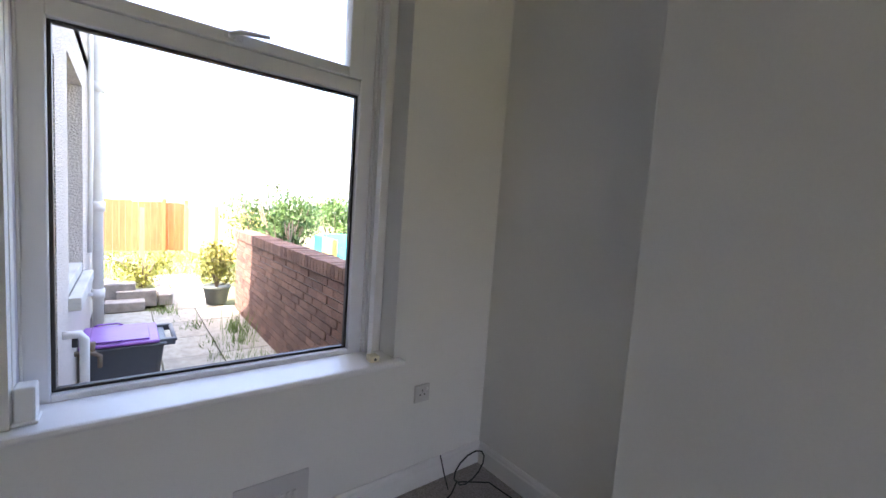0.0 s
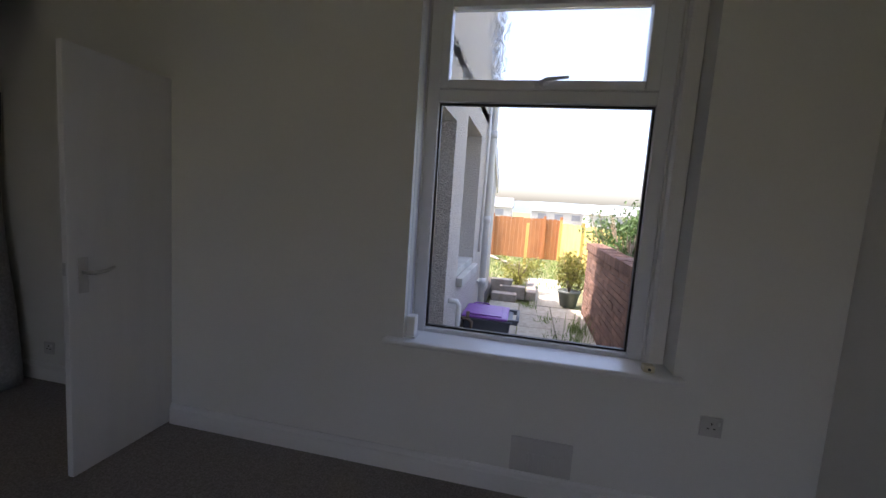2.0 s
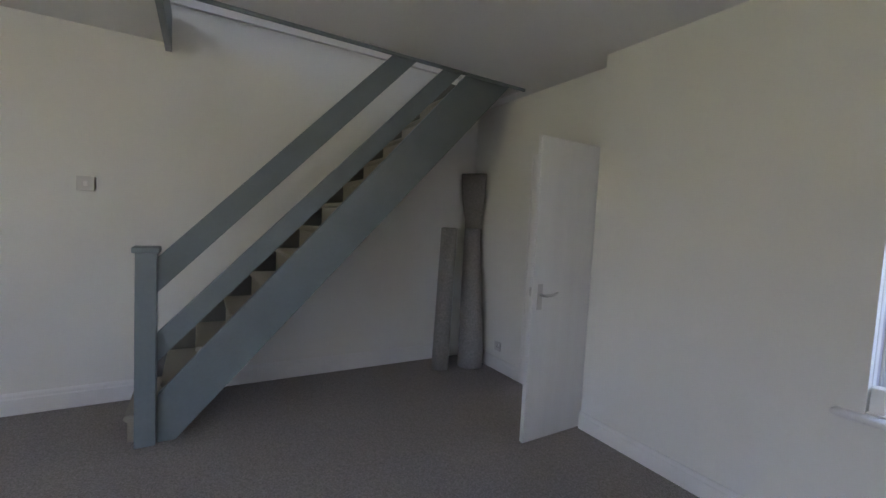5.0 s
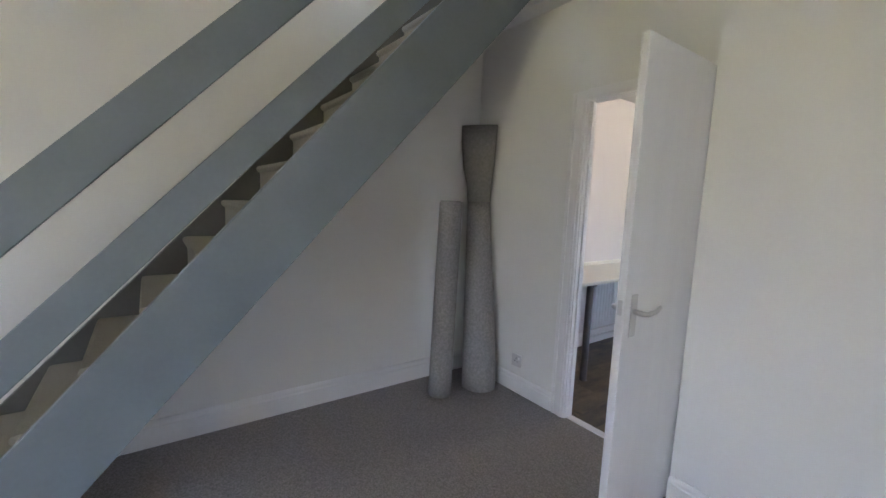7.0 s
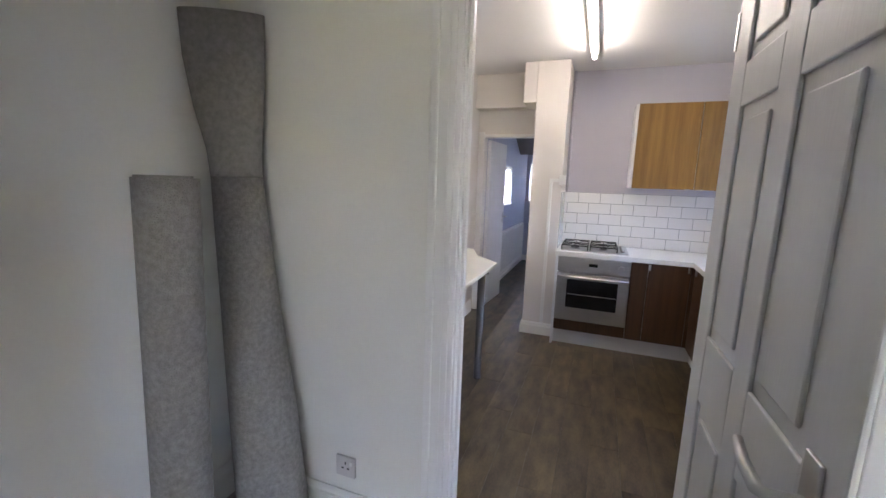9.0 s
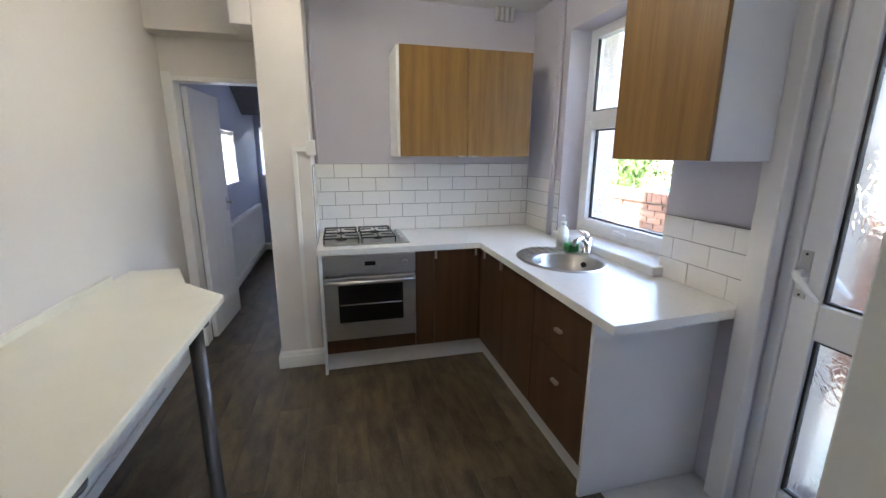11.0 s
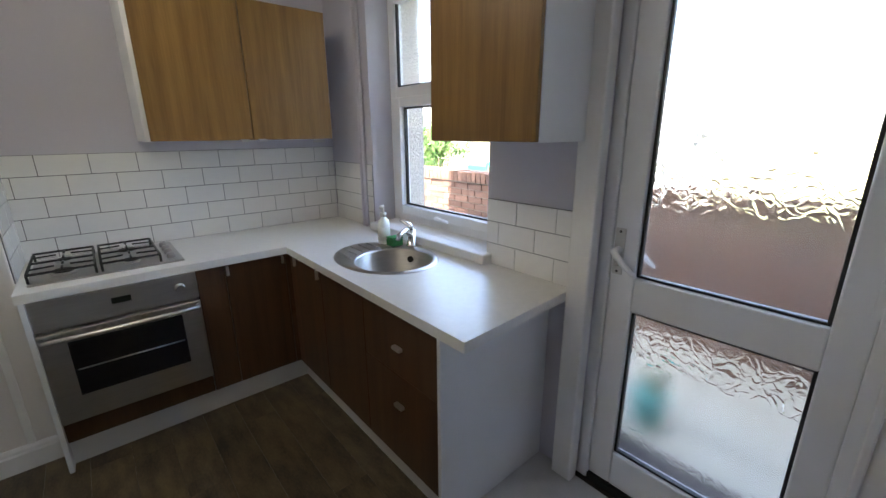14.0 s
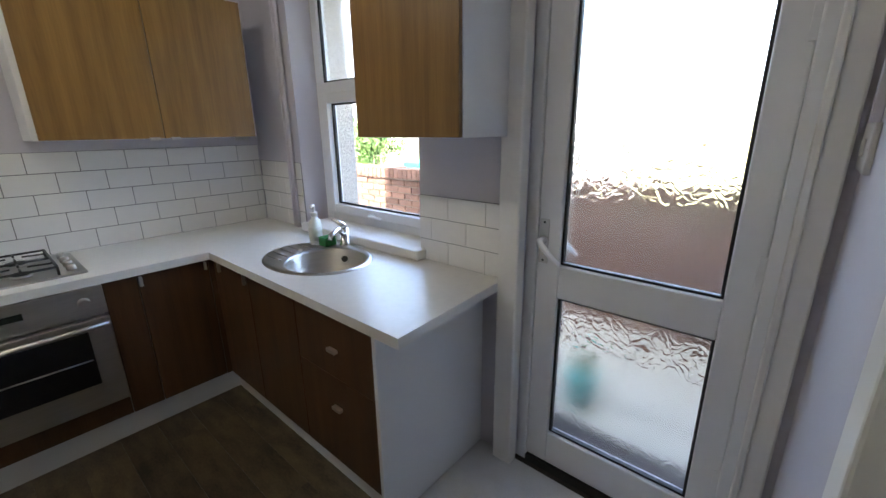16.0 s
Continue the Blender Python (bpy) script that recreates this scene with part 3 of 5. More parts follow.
vent = thing("wall_vent", (2.22, 0, 0.1), "painted-over air vent low on the wall", "vent")
box("plate", (2.07, 2.37, -0.008, 0.0, 0.13, 0.31), M_SWITCH, vent, 0.003)
for k in range(7):
    box("louvre", (2.15 + k * 0.025, 2.163 + k * 0.025, -0.016, -0.008, 0.15, 0.235), M_SWITCH, vent, 0.002)

cable = thing("black_cable", (3.22, -0.15, 0), "loose loop of thin black cable lying by the skirting", "cable")
pts = [(2.7, -0.28, 0.006), (2.9, -0.22, 0.006), (3.06, -0.17, 0.02)]
for k in range(15):
    a = math.tau * (k / 12) + 3.6
    pts.append((3.19 + 0.095 * math.cos(a), -0.17 - 0.03 * math.sin(a) + k * 0.002, 0.112 + 0.105 * math.sin(a)))
pts += [(3.30, -0.2, 0.012), (3.33, -0.45, 0.006)]
bar("cable", pts, 0.0042, M_BLACK, cable, seg=8)
bar("cable_end", [(3.08, -0.12, 0.005), (3.07, -0.09, 0.08), (3.06, -0.06, 0.17)], 0.0035, M_BLACK, cable, seg=8)

# ---- staircase ----
stair = thing("staircase", (-1.0, -2.675, 0), "blue-grey painted open-sided timber staircase with carpeted treads", "staircase")
SX = -1.0
newel = box("newel_post", (SX - 0.052, SX + 0.052, -2.727, -2.621, 0, 1.172), M_STAIR, stair, 0.004)
box("newel_cap", (SX - 0.068, SX + 0.068, -2.743, -2.605, 1.172, 1.21), M_STAIR, stair, 0.009)


def sloped(y0, y1, z_at, h, s):
    return [(y0, z_at), (y1, z_at + s * (y1 - y0)), (y1, z_at + s * (y1 - y0) + h), (y0, z_at + h)]


prism("hand_rail", sloped(-2.621, -0.95, 0.93, 0.216, 1.062), "x", SX - 0.018, SX + 0.018, M_STAIR, stair, 0.004)
prism("mid_rail", sloped(-2.621, -0.53, 0.502, 0.183, 1.052), "x", SX - 0.018, SX + 0.018, M_STAIR, stair, 0.004)
prism("stringer", [(-2.615, 0.0), (-2.52, 0.0), (0.045, 2.77), (0.045, 2.83), (-0.37, 2.83), (-2.615, 0.30)], "x", SX - 0.02, SX + 0.02, M_STAIR, stair, 0.003)
prism("wall_string", [(-2.80, 0.0), (-2.52, 0.0), (0.04, 2.76), (0.04, 2.87), (-0.29, 2.87), (-2.80, 0.175)], "x", lwx(-2.8) + 0.0, lwx(0) + 0.03, M_STRING, stair, 0.0, "grey-brown string board against the wall, coloured as it looks in shade")
prism("underside", [(-2.40, 0.135), (0.04, 2.77), (0.04, 2.79), (-2.42, 0.14)], "x", -1.72, SX - 0.02, M_WALL, stair)
NOSE_Y, NOSE_Z, GO, RISE = -2.79, 0.165, 0.185, 0.199
for k in range(13):
    y, z = NOSE_Y + GO * k, NOSE_Z + RISE * k
    poly = [(y + 0.02, max(0.0, z - RISE)), (y + 0.02, z - 0.04), (y + 0.004, z - 0.03), (y, z - 0.018), (y + 0.006, z - 0.003), (y + 0.02, z), (y + GO + 0.02, z), (y + GO + 0.02, max(0.0, z - RISE))]
    x1 = SX - 0.022 if k > 0 else SX - 0.053
    prism("tread", poly, "x", lwx(-1) - 0.02, x1, M_STEP, stair, 0.0)

# ---- rolls of carpet ----
def loft(name, secs, material, parent=None, seg=28, label=""):
    """Rings (centre, half width, half depth, turn) joined into a skin."""
    bm = bmesh.new()
    rings = []
    for c, a, b, turn in secs:
        ring = []
        for k in range(seg):
            u = math.tau * k / seg
            p = Vector((a * math.cos(u), b * math.sin(u), 0))
            p.rotate(Euler((0, 0, turn)))
            ring.append(bm.verts.new(Vector(c) + p))
        rings.append(ring)
    for ra, rb in zip(rings, rings[1:]):
        for k in range(seg):
            f = bm.faces.new((ra[k], ra[(k + 1) % seg], rb[(k + 1) % seg], rb[k]))
            f.smooth = True
    bm.faces.new(rings[0][::-1])
    bm.faces.new(rings[-1])
    bmesh.ops.recalc_face_normals(bm, faces=bm.faces)
    if parent:
        bmesh.ops.transform(bm, matrix=parent.matrix_world.inverted(), verts=bm.verts)
    return mesh_ob(name, bm, material, parent, label)


r1 = thing("carpet_roll", (-1.45, -0.31, 0), "short upright roll of grey carpet in the corner", "carpet roll", "rolls of carpet")
secs = []
for k in range(9):
    f = k / 8
    secs.append(((-1.437 + 0.05 * f, -0.33 - 0.0 * f, 1.395 * f), 0.085 - 0.006 * f, 0.083 - 0.004 * f, 0))
loft("rolled_carpet", secs, M_ROLL, r1)
bm = bmesh.new()
top = Vector((-1.387, -0.33, 1.395))
prev = None
for k in range(60):
    a, r = k * 0.42, 0.018 + 0.058 * k / 59
    p = top + Vector((r * math.cos(a), r * math.sin(a), 0))
    cur = [bm.verts.new(p), bm.verts.new(p + Vector((0, 0, 0.006)))]
    if prev:
        bm.faces.new((prev[0], cur[0], cur[1], prev[1]))
    prev = cur
place(mesh_ob("spiral_end", bm, M_BACK), r1)
r2 = thing("carpet_roll", (-1.38, 0.0, 0), "tall roll of grey carpet with a flattened top", "carpet roll", "rolls of carpet")
secs = []
for z, cx, cy, a, b in ((0.0, -1.385, 0.0, 0.130, 0.122), (0.12, -1.392, 0.004, 0.131, 0.122), (0.5, -1.44, 0.022, 0.122, 0.112), (0.95, -1.505, 0.045, 0.103, 0.093),
                        (1.25, -1.55, 0.064, 0.094, 0.08), (1.40, -1.572, 0.075, 0.090, 0.066), (1.50, -1.587, 0.084, 0.098, 0.052), (1.65, -1.6, 0.08, 0.122, 0.042), (1.82, -1.61, 0.08, 0.14, 0.036), (1.98, -1.615, 0.082, 0.146, 0.032)):
    secs.append(((cx, cy, z), a, b, 0.55))
loft("rolled_carpet", secs[:6], M_ROLL, r2)
loft("folded_top", secs[5:], M_BACK, r2, label="flattened dark carpet backing")

# ---- structure: kitchen ----
KWIN = (1.6, 2.58, 0.87, 2.2)
KDOOR = (0.27, 1.065, -0.3, 2.06)
wall("kitchen_wall_east", "y", KE, 1.2, 0.205, 3.3, 0, ZC, M_KWALL, [KWIN, KDOOR], "lilac painted kitchen wall with window and back door")
wall("outer_wall_east", "y", 1.2, OUT, 0.205, 3.3, -0.3, 5.4, M_DASH, [(1.58, 2.6, 0.80, 2.22), KDOOR], "weathered pebbledash outer wall of the kitchen")
wall("kitchen_wall_north", "x", KF, KF + 0.2, -0.65, KE, 0, ZC, M_KWALL, (), "lilac painted kitchen wall behind the hob")
tagged(box("pier", (-0.885, -0.615, 2.68, 3.3, 0, KC + 0.02), M_CREAM, bev=0.006), "cream painted wall pier beside the oven", "wall", kind="structure")
tagged(box("beam", (-1.56, -0.89, 3.0, 3.16, 2.13, KC + 0.02), M_CREAM, bev=0.004), "cream painted boxed beam over the inner doorway", "wall", kind="structure")
tagged(box("pier_corbel", (-1.0, -0.885, 2.68, 3.0, 2.11, KC + 0.02), M_CREAM, bev=0.006), "cream painted step at the top of the pier", "wall", kind="structure")
wall("wall_inner_doorway", "x", 3.16, 3.26, -1.7, -0.885, 0, KC, M_CREAM, [(-1.48, -0.885, -0.1, 1.89)], "cream painted wall with an inner doorway")
wall("kitchen_wall_west", "y", -1.75, -1.53, YD1, 3.2, 0, KC, M_CREAM, (), "cream painted kitchen side wall with a radiator")
tagged(box("kitchen_ceiling", (-1.75, OUT, YD1, 3.3, KC, KC + 0.1), M_CEIL, bev=0), "white textured kitchen ceiling", "ceiling", kind="structure")
wall("passage_wall_west", "y", -1.8, -1.56, 3.26, 6.6, 0, 2.4, M_BLUE, [(4.1, 5.15, 1.1, 1.64)], "pale blue painted passage wall")
wall("passage_wall_east", "y", -0.62, -0.5, 3.3, 6.6, 0, 2.4, M_BLUE, (), "pale blue painted passage wall")
wall("passage_wall_north", "x", 6.4, 6.6, -1.8, -0.5, 0, 2.4, M_BLUE, [(-1.5, -1.12, 1.1, 1.75)], "pale blue painted end wall")
tagged(box("passage_ceiling", (-1.8, -0.5, 3.26, 6.6, 2.4, 2.5), M_CEIL, bev=0), "white passage ceiling", "ceiling", kind="structure")
tagged(box("kitchen_subfloor", (-1.75, OUT, YD0 + 0.03, 6.6, -0.12, -0.006), M_SUB, bev=0), "dark floor under the vinyl planks", "floor", kind="structure")
skirting("baseboard", (-0.885, 2.68), (-0.61, 2.68), (0, -1), 0.115, 0.02)
skirting("baseboard", (-0.885, 2.66), (-0.885, 3.16), (-1, 0), 0.115, 0.02)
skirting("baseboard", (-1.53, YD1), (-1.53, 3.06), (1, 0), 0.13, 0.02)
skirting("baseboard", (-1.56, 3.9), (-1.56, 6.4), (1, 0), 0.1, 0.015)
skirting("baseboard", (-1.56, 6.4), (-0.62, 6.4), (0, -1), 0.1, 0.015)

# inner door, standing open into the passage
fr2 = thing("door_frame", (-1.1, 3.06, 0), "white painted inner door frame", "door frame", kind="structure")
box("jamb", (-1.49, -1.465, 3.145, 3.275, 0, 1.89), M_TRIM, fr2)
box("architrave", (-1.528, -1.47, 3.144, 3.16, 0, 1.92), M_TRIM, fr2, 0.004)
box("head", (-1.47, -0.885, 3.144, 3.27, 1.865, 1.895), M_TRIM, fr2)
d2 = thing("door_2", (-1.445, 3.28, 0), "open plain white flush inner door", "door", kind="structure")
bm = bmesh.new()
add_box(bm, -0.018, 0.018, 0.0, 0.6, 0.012, 1.85, 0.003)
leaf = mesh_ob("door_leaf", bm, M_DOOR, d2)
box("handle_plate", (-1.427, -1.421, 3.81, 3.845, 0.93, 1.05), M_SATIN, d2, 0.002)
bar("lever", [(-1.424, 3.828, 1.0), (-1.38, 3.828, 1.0), (-1.375, 3.77, 1.0)], 0.009, M_SATIN, d2)
d2.rotation_euler.z = radians(-4)
# passage windows with vertical blinds
for nm, ext in (("y", (-1.7, -1.64, 4.1, 5.15, 1.1, 1.64)), ("x", (-1.5, -1.12, 6.46, 6.5, 1.1, 1.75))):
    x0, x1, y0, y1, z0, z1 = ext
    e = thing("window_blind", ((x0 + x1) / 2, (y0 + y1) / 2, z1), "white vertical fabric blind in the passage window", "blind", "passage blinds")
    n = 9 if nm == "y" else 4
    for k in range(n):
        f0, f1 = (k + 0.04) / n, (k + 0.96) / n
        if nm == "y":
            box("slat", (-1.585 + 0.012 * (k % 2), -1.582 + 0.012 * (k % 2), y0 + (y1 - y0) * f0, y0 + (y1 - y0) * f1, z0 + 0.02, z1 - 0.05), M_BLIND, e, 0)
        else:
            box("slat", (x0 + (x1 - x0) * f0, x0 + (x1 - x0) * f1, y0, y0 + 0.003, z0 + 0.02, z1 - 0.05), M_BLIND, e, 0)
    box("head_rail", (-1.60, -1.565, y0, y1, z1 - 0.05, z1 - 0.01) if nm == "y" else (x0, x1, y0 - 0.02, y0 + 0.02, z1 - 0.05, z1 - 0.01), M_PLAST, e)
    tagged(box("passage_sill", (-1.7, -1.54, y0, y1, z0 - 0.02, z0) if nm == "y" else (x0, x1, 6.38, 6.5, z0 - 0.02, z0), M_TRIM), "white passage window sill", "window sill", kind="structure")


def radiator(at, y0, y1, z0, z1, label):
    e = thing("radiator", at, label, "radiator", "radiators")
    x = at[0]
    box("panel", (x + 0.04, x + 0.058, y0, y1, z0, z1), M_RAD, e, 0.006)
    n = int((y1 - y0) / 0.05)
    bm = bmesh.new()
    for k in range(n):
        y = y0 + (k + 0.5) * (y1 - y0) / n
        add_box(bm, 0.058, 0.064, y - 0.012 - at[1], y + 0.012 - at[1], z0 + 0.03 - at[2], z1 - 0.03 - at[2], 0.003, 1)
    tagged(part("pressed_front", bm, M_RAD, e), kind="stuff")
    box("top_grille", (x + 0.005, x + 0.06, y0, y1, z1 - 0.004, z1 + 0.004), M_RAD, e, 0.002)
    for y in (y0 + 0.15, y1 - 0.15):
        box("bracket", (x + 0.0, x + 0.04, y - 0.015, y + 0.015, z0 + 0.05, z1 - 0.05), M_RAD, e, 0.002)
    bar("pipe", [(x + 0.03, y0 - 0.03, z0 + 0.03), (x + 0.03, y0 - 0.03, 0.075), (x + 0.03, y1 + 0.1, 0.07)], 0.008, M_PIPE, e)
    bar("valve", [(x + 0.03, y0, z0 + 0.03), (x + 0.03, y0 - 0.05, z0 + 0.03)], 0.014, M_CHROME, e)
    return e


radiator((-1.53, 2.0, 0.0), 1.55, 2.35, 0.17, 0.70, "white single-panel radiator under the breakfast bar")
radiator((-1.56, 5.0, 0.0), 4.1, 6.1, 0.14, 0.72, "long white radiator on the passage wall")

# ---- kitchen window and back door ----
kw = thing("window_2", (1.22, 2.0, 0.87), "white uPVC kitchen window with a top light", "window", kind="structure")
GX0, GX1 = 1.2, 1.262
for nm, ext in (("frame_stile", (GX0, GX1, 2.44, 2.5, 0.87, 2.2)), ("frame_stile", (GX0, GX1, 1.52, 1.58, 0.87, 2.2)), ("frame_rail", (GX0, GX1, 1.58, 2.44, 0.87, 0.93)),
                ("frame_rail", (GX0, GX1, 1.58, 2.44, 2.14, 2.2)), ("transom", (GX0, GX1, 1.58, 2.44, 1.63, 1.69)),
                ("sash_stile", (GX0 - 0.018, GX1 - 0.01, 2.385, 2.44, 0.93, 1.63)), ("sash_stile", (GX0 - 0.018, GX1 - 0.01, 1.58, 1.635, 0.93, 1.63)),
                ("sash_rail", (GX0 - 0.018, GX1 - 0.01, 1.635, 2.385, 0.93, 0.985)), ("sash_rail", (GX0 - 0.018, GX1 - 0.01, 1.635, 2.385, 1.575, 1.63))):
    box(nm, ext, M_UPVC, kw, 0.005)
for a, b, c, d in ((2.375, 2.3845, 0.986, 1.574), (1.6355, 1.645, 0.986, 1.574), (1.645, 2.375, 0.986, 0.995), (1.645, 2.375, 1.565, 1.574), (2.431, 2.4395, 1.691, 2.139), (1.59, 2.431, 1.691, 1.699)):
    box("gasket", (1.215, 1.235, a, b, c, d), M_BLACK, kw, 0.001)
no_shadow(box("pane", (1.222, 1.228, 1.636, 2.384, 0.9865, 1.5735), M_GLASS, kw, 0, "clear glass pane"))
no_shadow(box("pane", (1.232, 1.238, 1.581, 2.439, 1.692, 2.138), M_SWIRL, kw, 0, "patterned obscured glass"))
bar("window_handle", [(1.182, 2.02, 0.955), (1.15, 2.02, 0.955), (1.145, 1.99, 0.957), (1.147, 1.91, 0.95)], [0.012, 0.01, 0.009, 0.007], M_UPVC, kw)
kw.location.y += 0.08
tagged(box("kitchen_window_sill", (0.985, 1.2, 1.565, 2.55, 0.84, 0.888), M_TRIM, bev=0.008), "thick white painted kitchen window sill", "window sill", kind="structure")
tagged(box("outer_sill_bed", (1.264, 1.465, 1.582, 2.598, 0.80, 0.868), M_RENDER, bev=0.004), "grey mortar bed under the kitchen window frame", "window sill", kind="structure")
tagged(box("outer_sill", (1.25, 1.53, 1.54, 2.64, 0.72, 0.80), M_RENDER, bev=0.006), "grey stone sill outside the kitchen window", "window sill", kind="structure")

kd = thing("door_3", (1.115, 0.6, 0), "white glazed back door with leaf-patterned frosted panes", "door", kind="structure")
KX0, KX1 = 1.085, 1.14
YA, YB = 0.268, 0.952
for nm, ext in (("stile", (KX0, KX1, YA, 0.348, 0.035, 2.0)), ("stile", (KX0, KX1, 0.862, YB, 0.035, 2.0)), ("bottom_rail", (KX0, KX1, 0.348, 0.862, 0.035, 0.185)),
                ("middle_rail", (KX0, KX1, 0.348, 0.862, 0.798, 0.928)), ("top_rail", (KX0, KX1, 0.348, 0.862, 1.88, 2.0))):
    box(nm, ext, M_UPVC, kd, 0.006)
for z0, z1 in ((0.185, 0.798), (0.928, 1.88)):
    for a, b, c, d in ((0.3485, 0.358, z0 + .001, z1 - .001), (0.852, 0.8615, z0 + .001, z1 - .001), (0.358, 0.852, z0 + .001, z0 + 0.01), (0.358, 0.852, z1 - 0.01, z1 - .001)):
        box("gasket", (1.1, 1.122, a, b, c, d), M_BLACK, kd, 0.001)
    no_shadow(box("pane", (1.108, 1.114, 0.3487, 0.8613, z0 + 0.0015, z1 - 0.0015), M_FROST, kd, 0, "frosted glass with a leaf pattern"))
for x, side in ((KX0, -1), (KX1, 1)):
    box("handle_plate", (min(x, x + side * 0.006), max(x, x + side * 0.006), 0.907, 0.943, 0.93, 1.10), M_SATIN, kd, 0.002, "steel handle plate")
    bar("lever", [(x, 0.925, 1.02), (x + side * 0.04, 0.925, 1.02), (x + side * 0.05, 0.912, 1.01), (x + side * 0.052, 0.87, 0.972), (x + side * 0.05, 0.838, 0.95)], [0.016, 0.013, 0.012, 0.010, 0.006], M_UPVC, kd, "white drooping lever")
    for z in (0.942, 1.088):
        bar("screw", [(x + side * 0.005, 0.925, z), (x + side * 0.0075, 0.925, z)], 0.0045, M_SLOT, kd)
bar("lock_cylinder", [(KX0 - 0.002, 0.925, 0.972), (KX0 - 0.012, 0.925, 0.972)], 0.011, M_CHROME, kd)
for z in (0.26, 0.98, 1.61):
    bar("hinge", [(KX0 - 0.008, 0.256, z), (KX0 - 0.008, 0.256, z + 0.1)], 0.009, M_UPVC, kd)
    box("hinge_leaf", (KX0 - 0.006, KX0, 0.256, 0.285, z, z + 0.1), M_UPVC, kd, 0.002)
kf = thing("back_door_frame", (1.1, 0.6, 0), "white uPVC back door frame with painted lining", "door frame", kind="structure")
box("jamb", (1.05, 1.16, 0.205, 0.2675, 0.0, 2.06), M_UPVC, kf, 0.006)
box("jamb", (1.075, 1.16, 0.9525, 1.0, 0.0, 2.06), M_UPVC, kf, 0.006)
box("head", (1.06, 1.16, 0.262, 0.957, 2.006, 2.06), M_UPVC, kf, 0.006)
box("lining", (0.995, 1.05, 0.985, 1.075, 0.0, KC), M_TRIM, kf, 0.008, "white painted boxed post beside the back door")
box("lining", (1.022, 1.05, 0.163, 0.235, 0.0, 2.1), M_TRIM, kf, 0.006, "white moulded architrave")
box("bead", (1.012, 1.022, 0.215, 0.233, 0.0, 2.1), M_TRIM, kf, 0.004)
box("threshold", (1.078, 1.2, 0.262, 0.957, -0.02, 0.028), M_SLOT, kf, 0.003, "dark worn door threshold")
for e in (kd, kf):
    e.location.y += 0.065
tagged(box("door_mat", (0.56, 1.045, 0.24, 1.238, 0.0, 0.008), M_GREYFLOOR, bev=0.003), "pale grey vinyl patch inside the back door", "door mat")

# ---- kitchen units ----
ovu = thing("oven_unit", (-0.25, 2.6, 0), "base unit housing the built-in oven", "cabinet", "kitchen units")
box("side_panel", (-0.552, -0.534, 2.352, 2.94, 0.0, 0.8), M_CARC, ovu, 0.002, "white end panel")
box("filler", (-0.532, 0.018, 2.372, 2.39, 0.135, 0.232), M_WOODLOW, ovu, 0.002)
box("back", (-0.532, 0.018, 2.9, 2.95, 0.135, 0.8), M_CARC, ovu, 0.0)
ov = thing("built_in_oven", (-0.257, 2.37, 0.235), "built-in stainless steel electric oven with a dark glass door", "oven")
box("body", (-0.52, 0.008, 2.38, 2.88, 0.24, 0.79), M_STEEL, ov, 0.003)
box("control_panel", (-0.532, 0.018, 2.352, 2.38, 0.668, 0.796), M_STEEL, ov, 0.004)
bar("knob", [(-0.05, 2.352, 0.735), (-0.05, 2.325, 0.735)], [0.021, 0.018], M_STEEL, ov, seg=20)
box("display", (-0.29, -0.225, 2.350, 2.353, 0.725, 0.752), M_DISPLAY, ov, 0.001, "small dark clock display")
for k in range(3):
    bar("button", [(-0.285 + k * 0.03, 2.353, 0.71), (-0.285 + k * 0.03, 2.348, 0.71)], 0.005, M_STEEL, ov)
dr = box("oven_door", (-0.532, 0.018, 2.345, 2.378, 0.237, 0.655), M_STEEL, ov, 0.005)
box("window", (-0.45, -0.062, 2.3425, 2.346, 0.355, 0.605), M_OVGLASS, ov, 0.002, "dark oven glass")
bar("shelf_line", [(-0.44, 2.3415, 0.475), (-0.07, 2.3415, 0.475)], 0.003, M_STEEL, ov, "wire shelf seen behind the glass")
bar("oven_handle", [(-0.52, 2.345, 0.632), (-0.515, 2.312, 0.632), (-0.40, 2.303, 0.632), (-0.257, 2.300, 0.632), (-0.11, 2.303, 0.632), (0.0, 2.312, 0.632), (0.006, 2.345, 0.632)], 0.011, M_STEEL, ov)

for e in (ovu, ov):
    e.location += Vector((-0.035, 0.155, 0.0))
    e.scale.x = 1.055


def tab_handle(parent, ext):
    return box("handle", ext, M_SATIN, parent, 0.003, "small bright tab handle")


cu = thing("corner_base_unit", (0.23, 2.4, 0), "walnut-fronted corner base unit", "cabinet", "kitchen units")
box("filler", (0.0005, 0.127, 2.37, 2.389, 0.135, 0.797), M_WOODLOW, cu, 0.002)
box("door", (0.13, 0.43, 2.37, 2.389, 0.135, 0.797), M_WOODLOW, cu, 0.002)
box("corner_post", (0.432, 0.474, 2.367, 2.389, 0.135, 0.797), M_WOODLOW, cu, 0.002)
box("carcass", (0.004, 0.43, 2.392, 2.95, 0.13, 0.795), M_CARC, cu, 0.001)
tab_handle(cu, (0.13, 0.145, 2.355, 2.37, 0.742, 0.79))
tab_handle(cu, (0.408, 0.42, 2.355, 2.37, 0.748, 0.79))
cu.location.y += 0.155
su = thing("sink_base_unit", (0.75, 2.0, 0), "walnut-fronted base unit under the sink", "cabinet", "kitchen units")
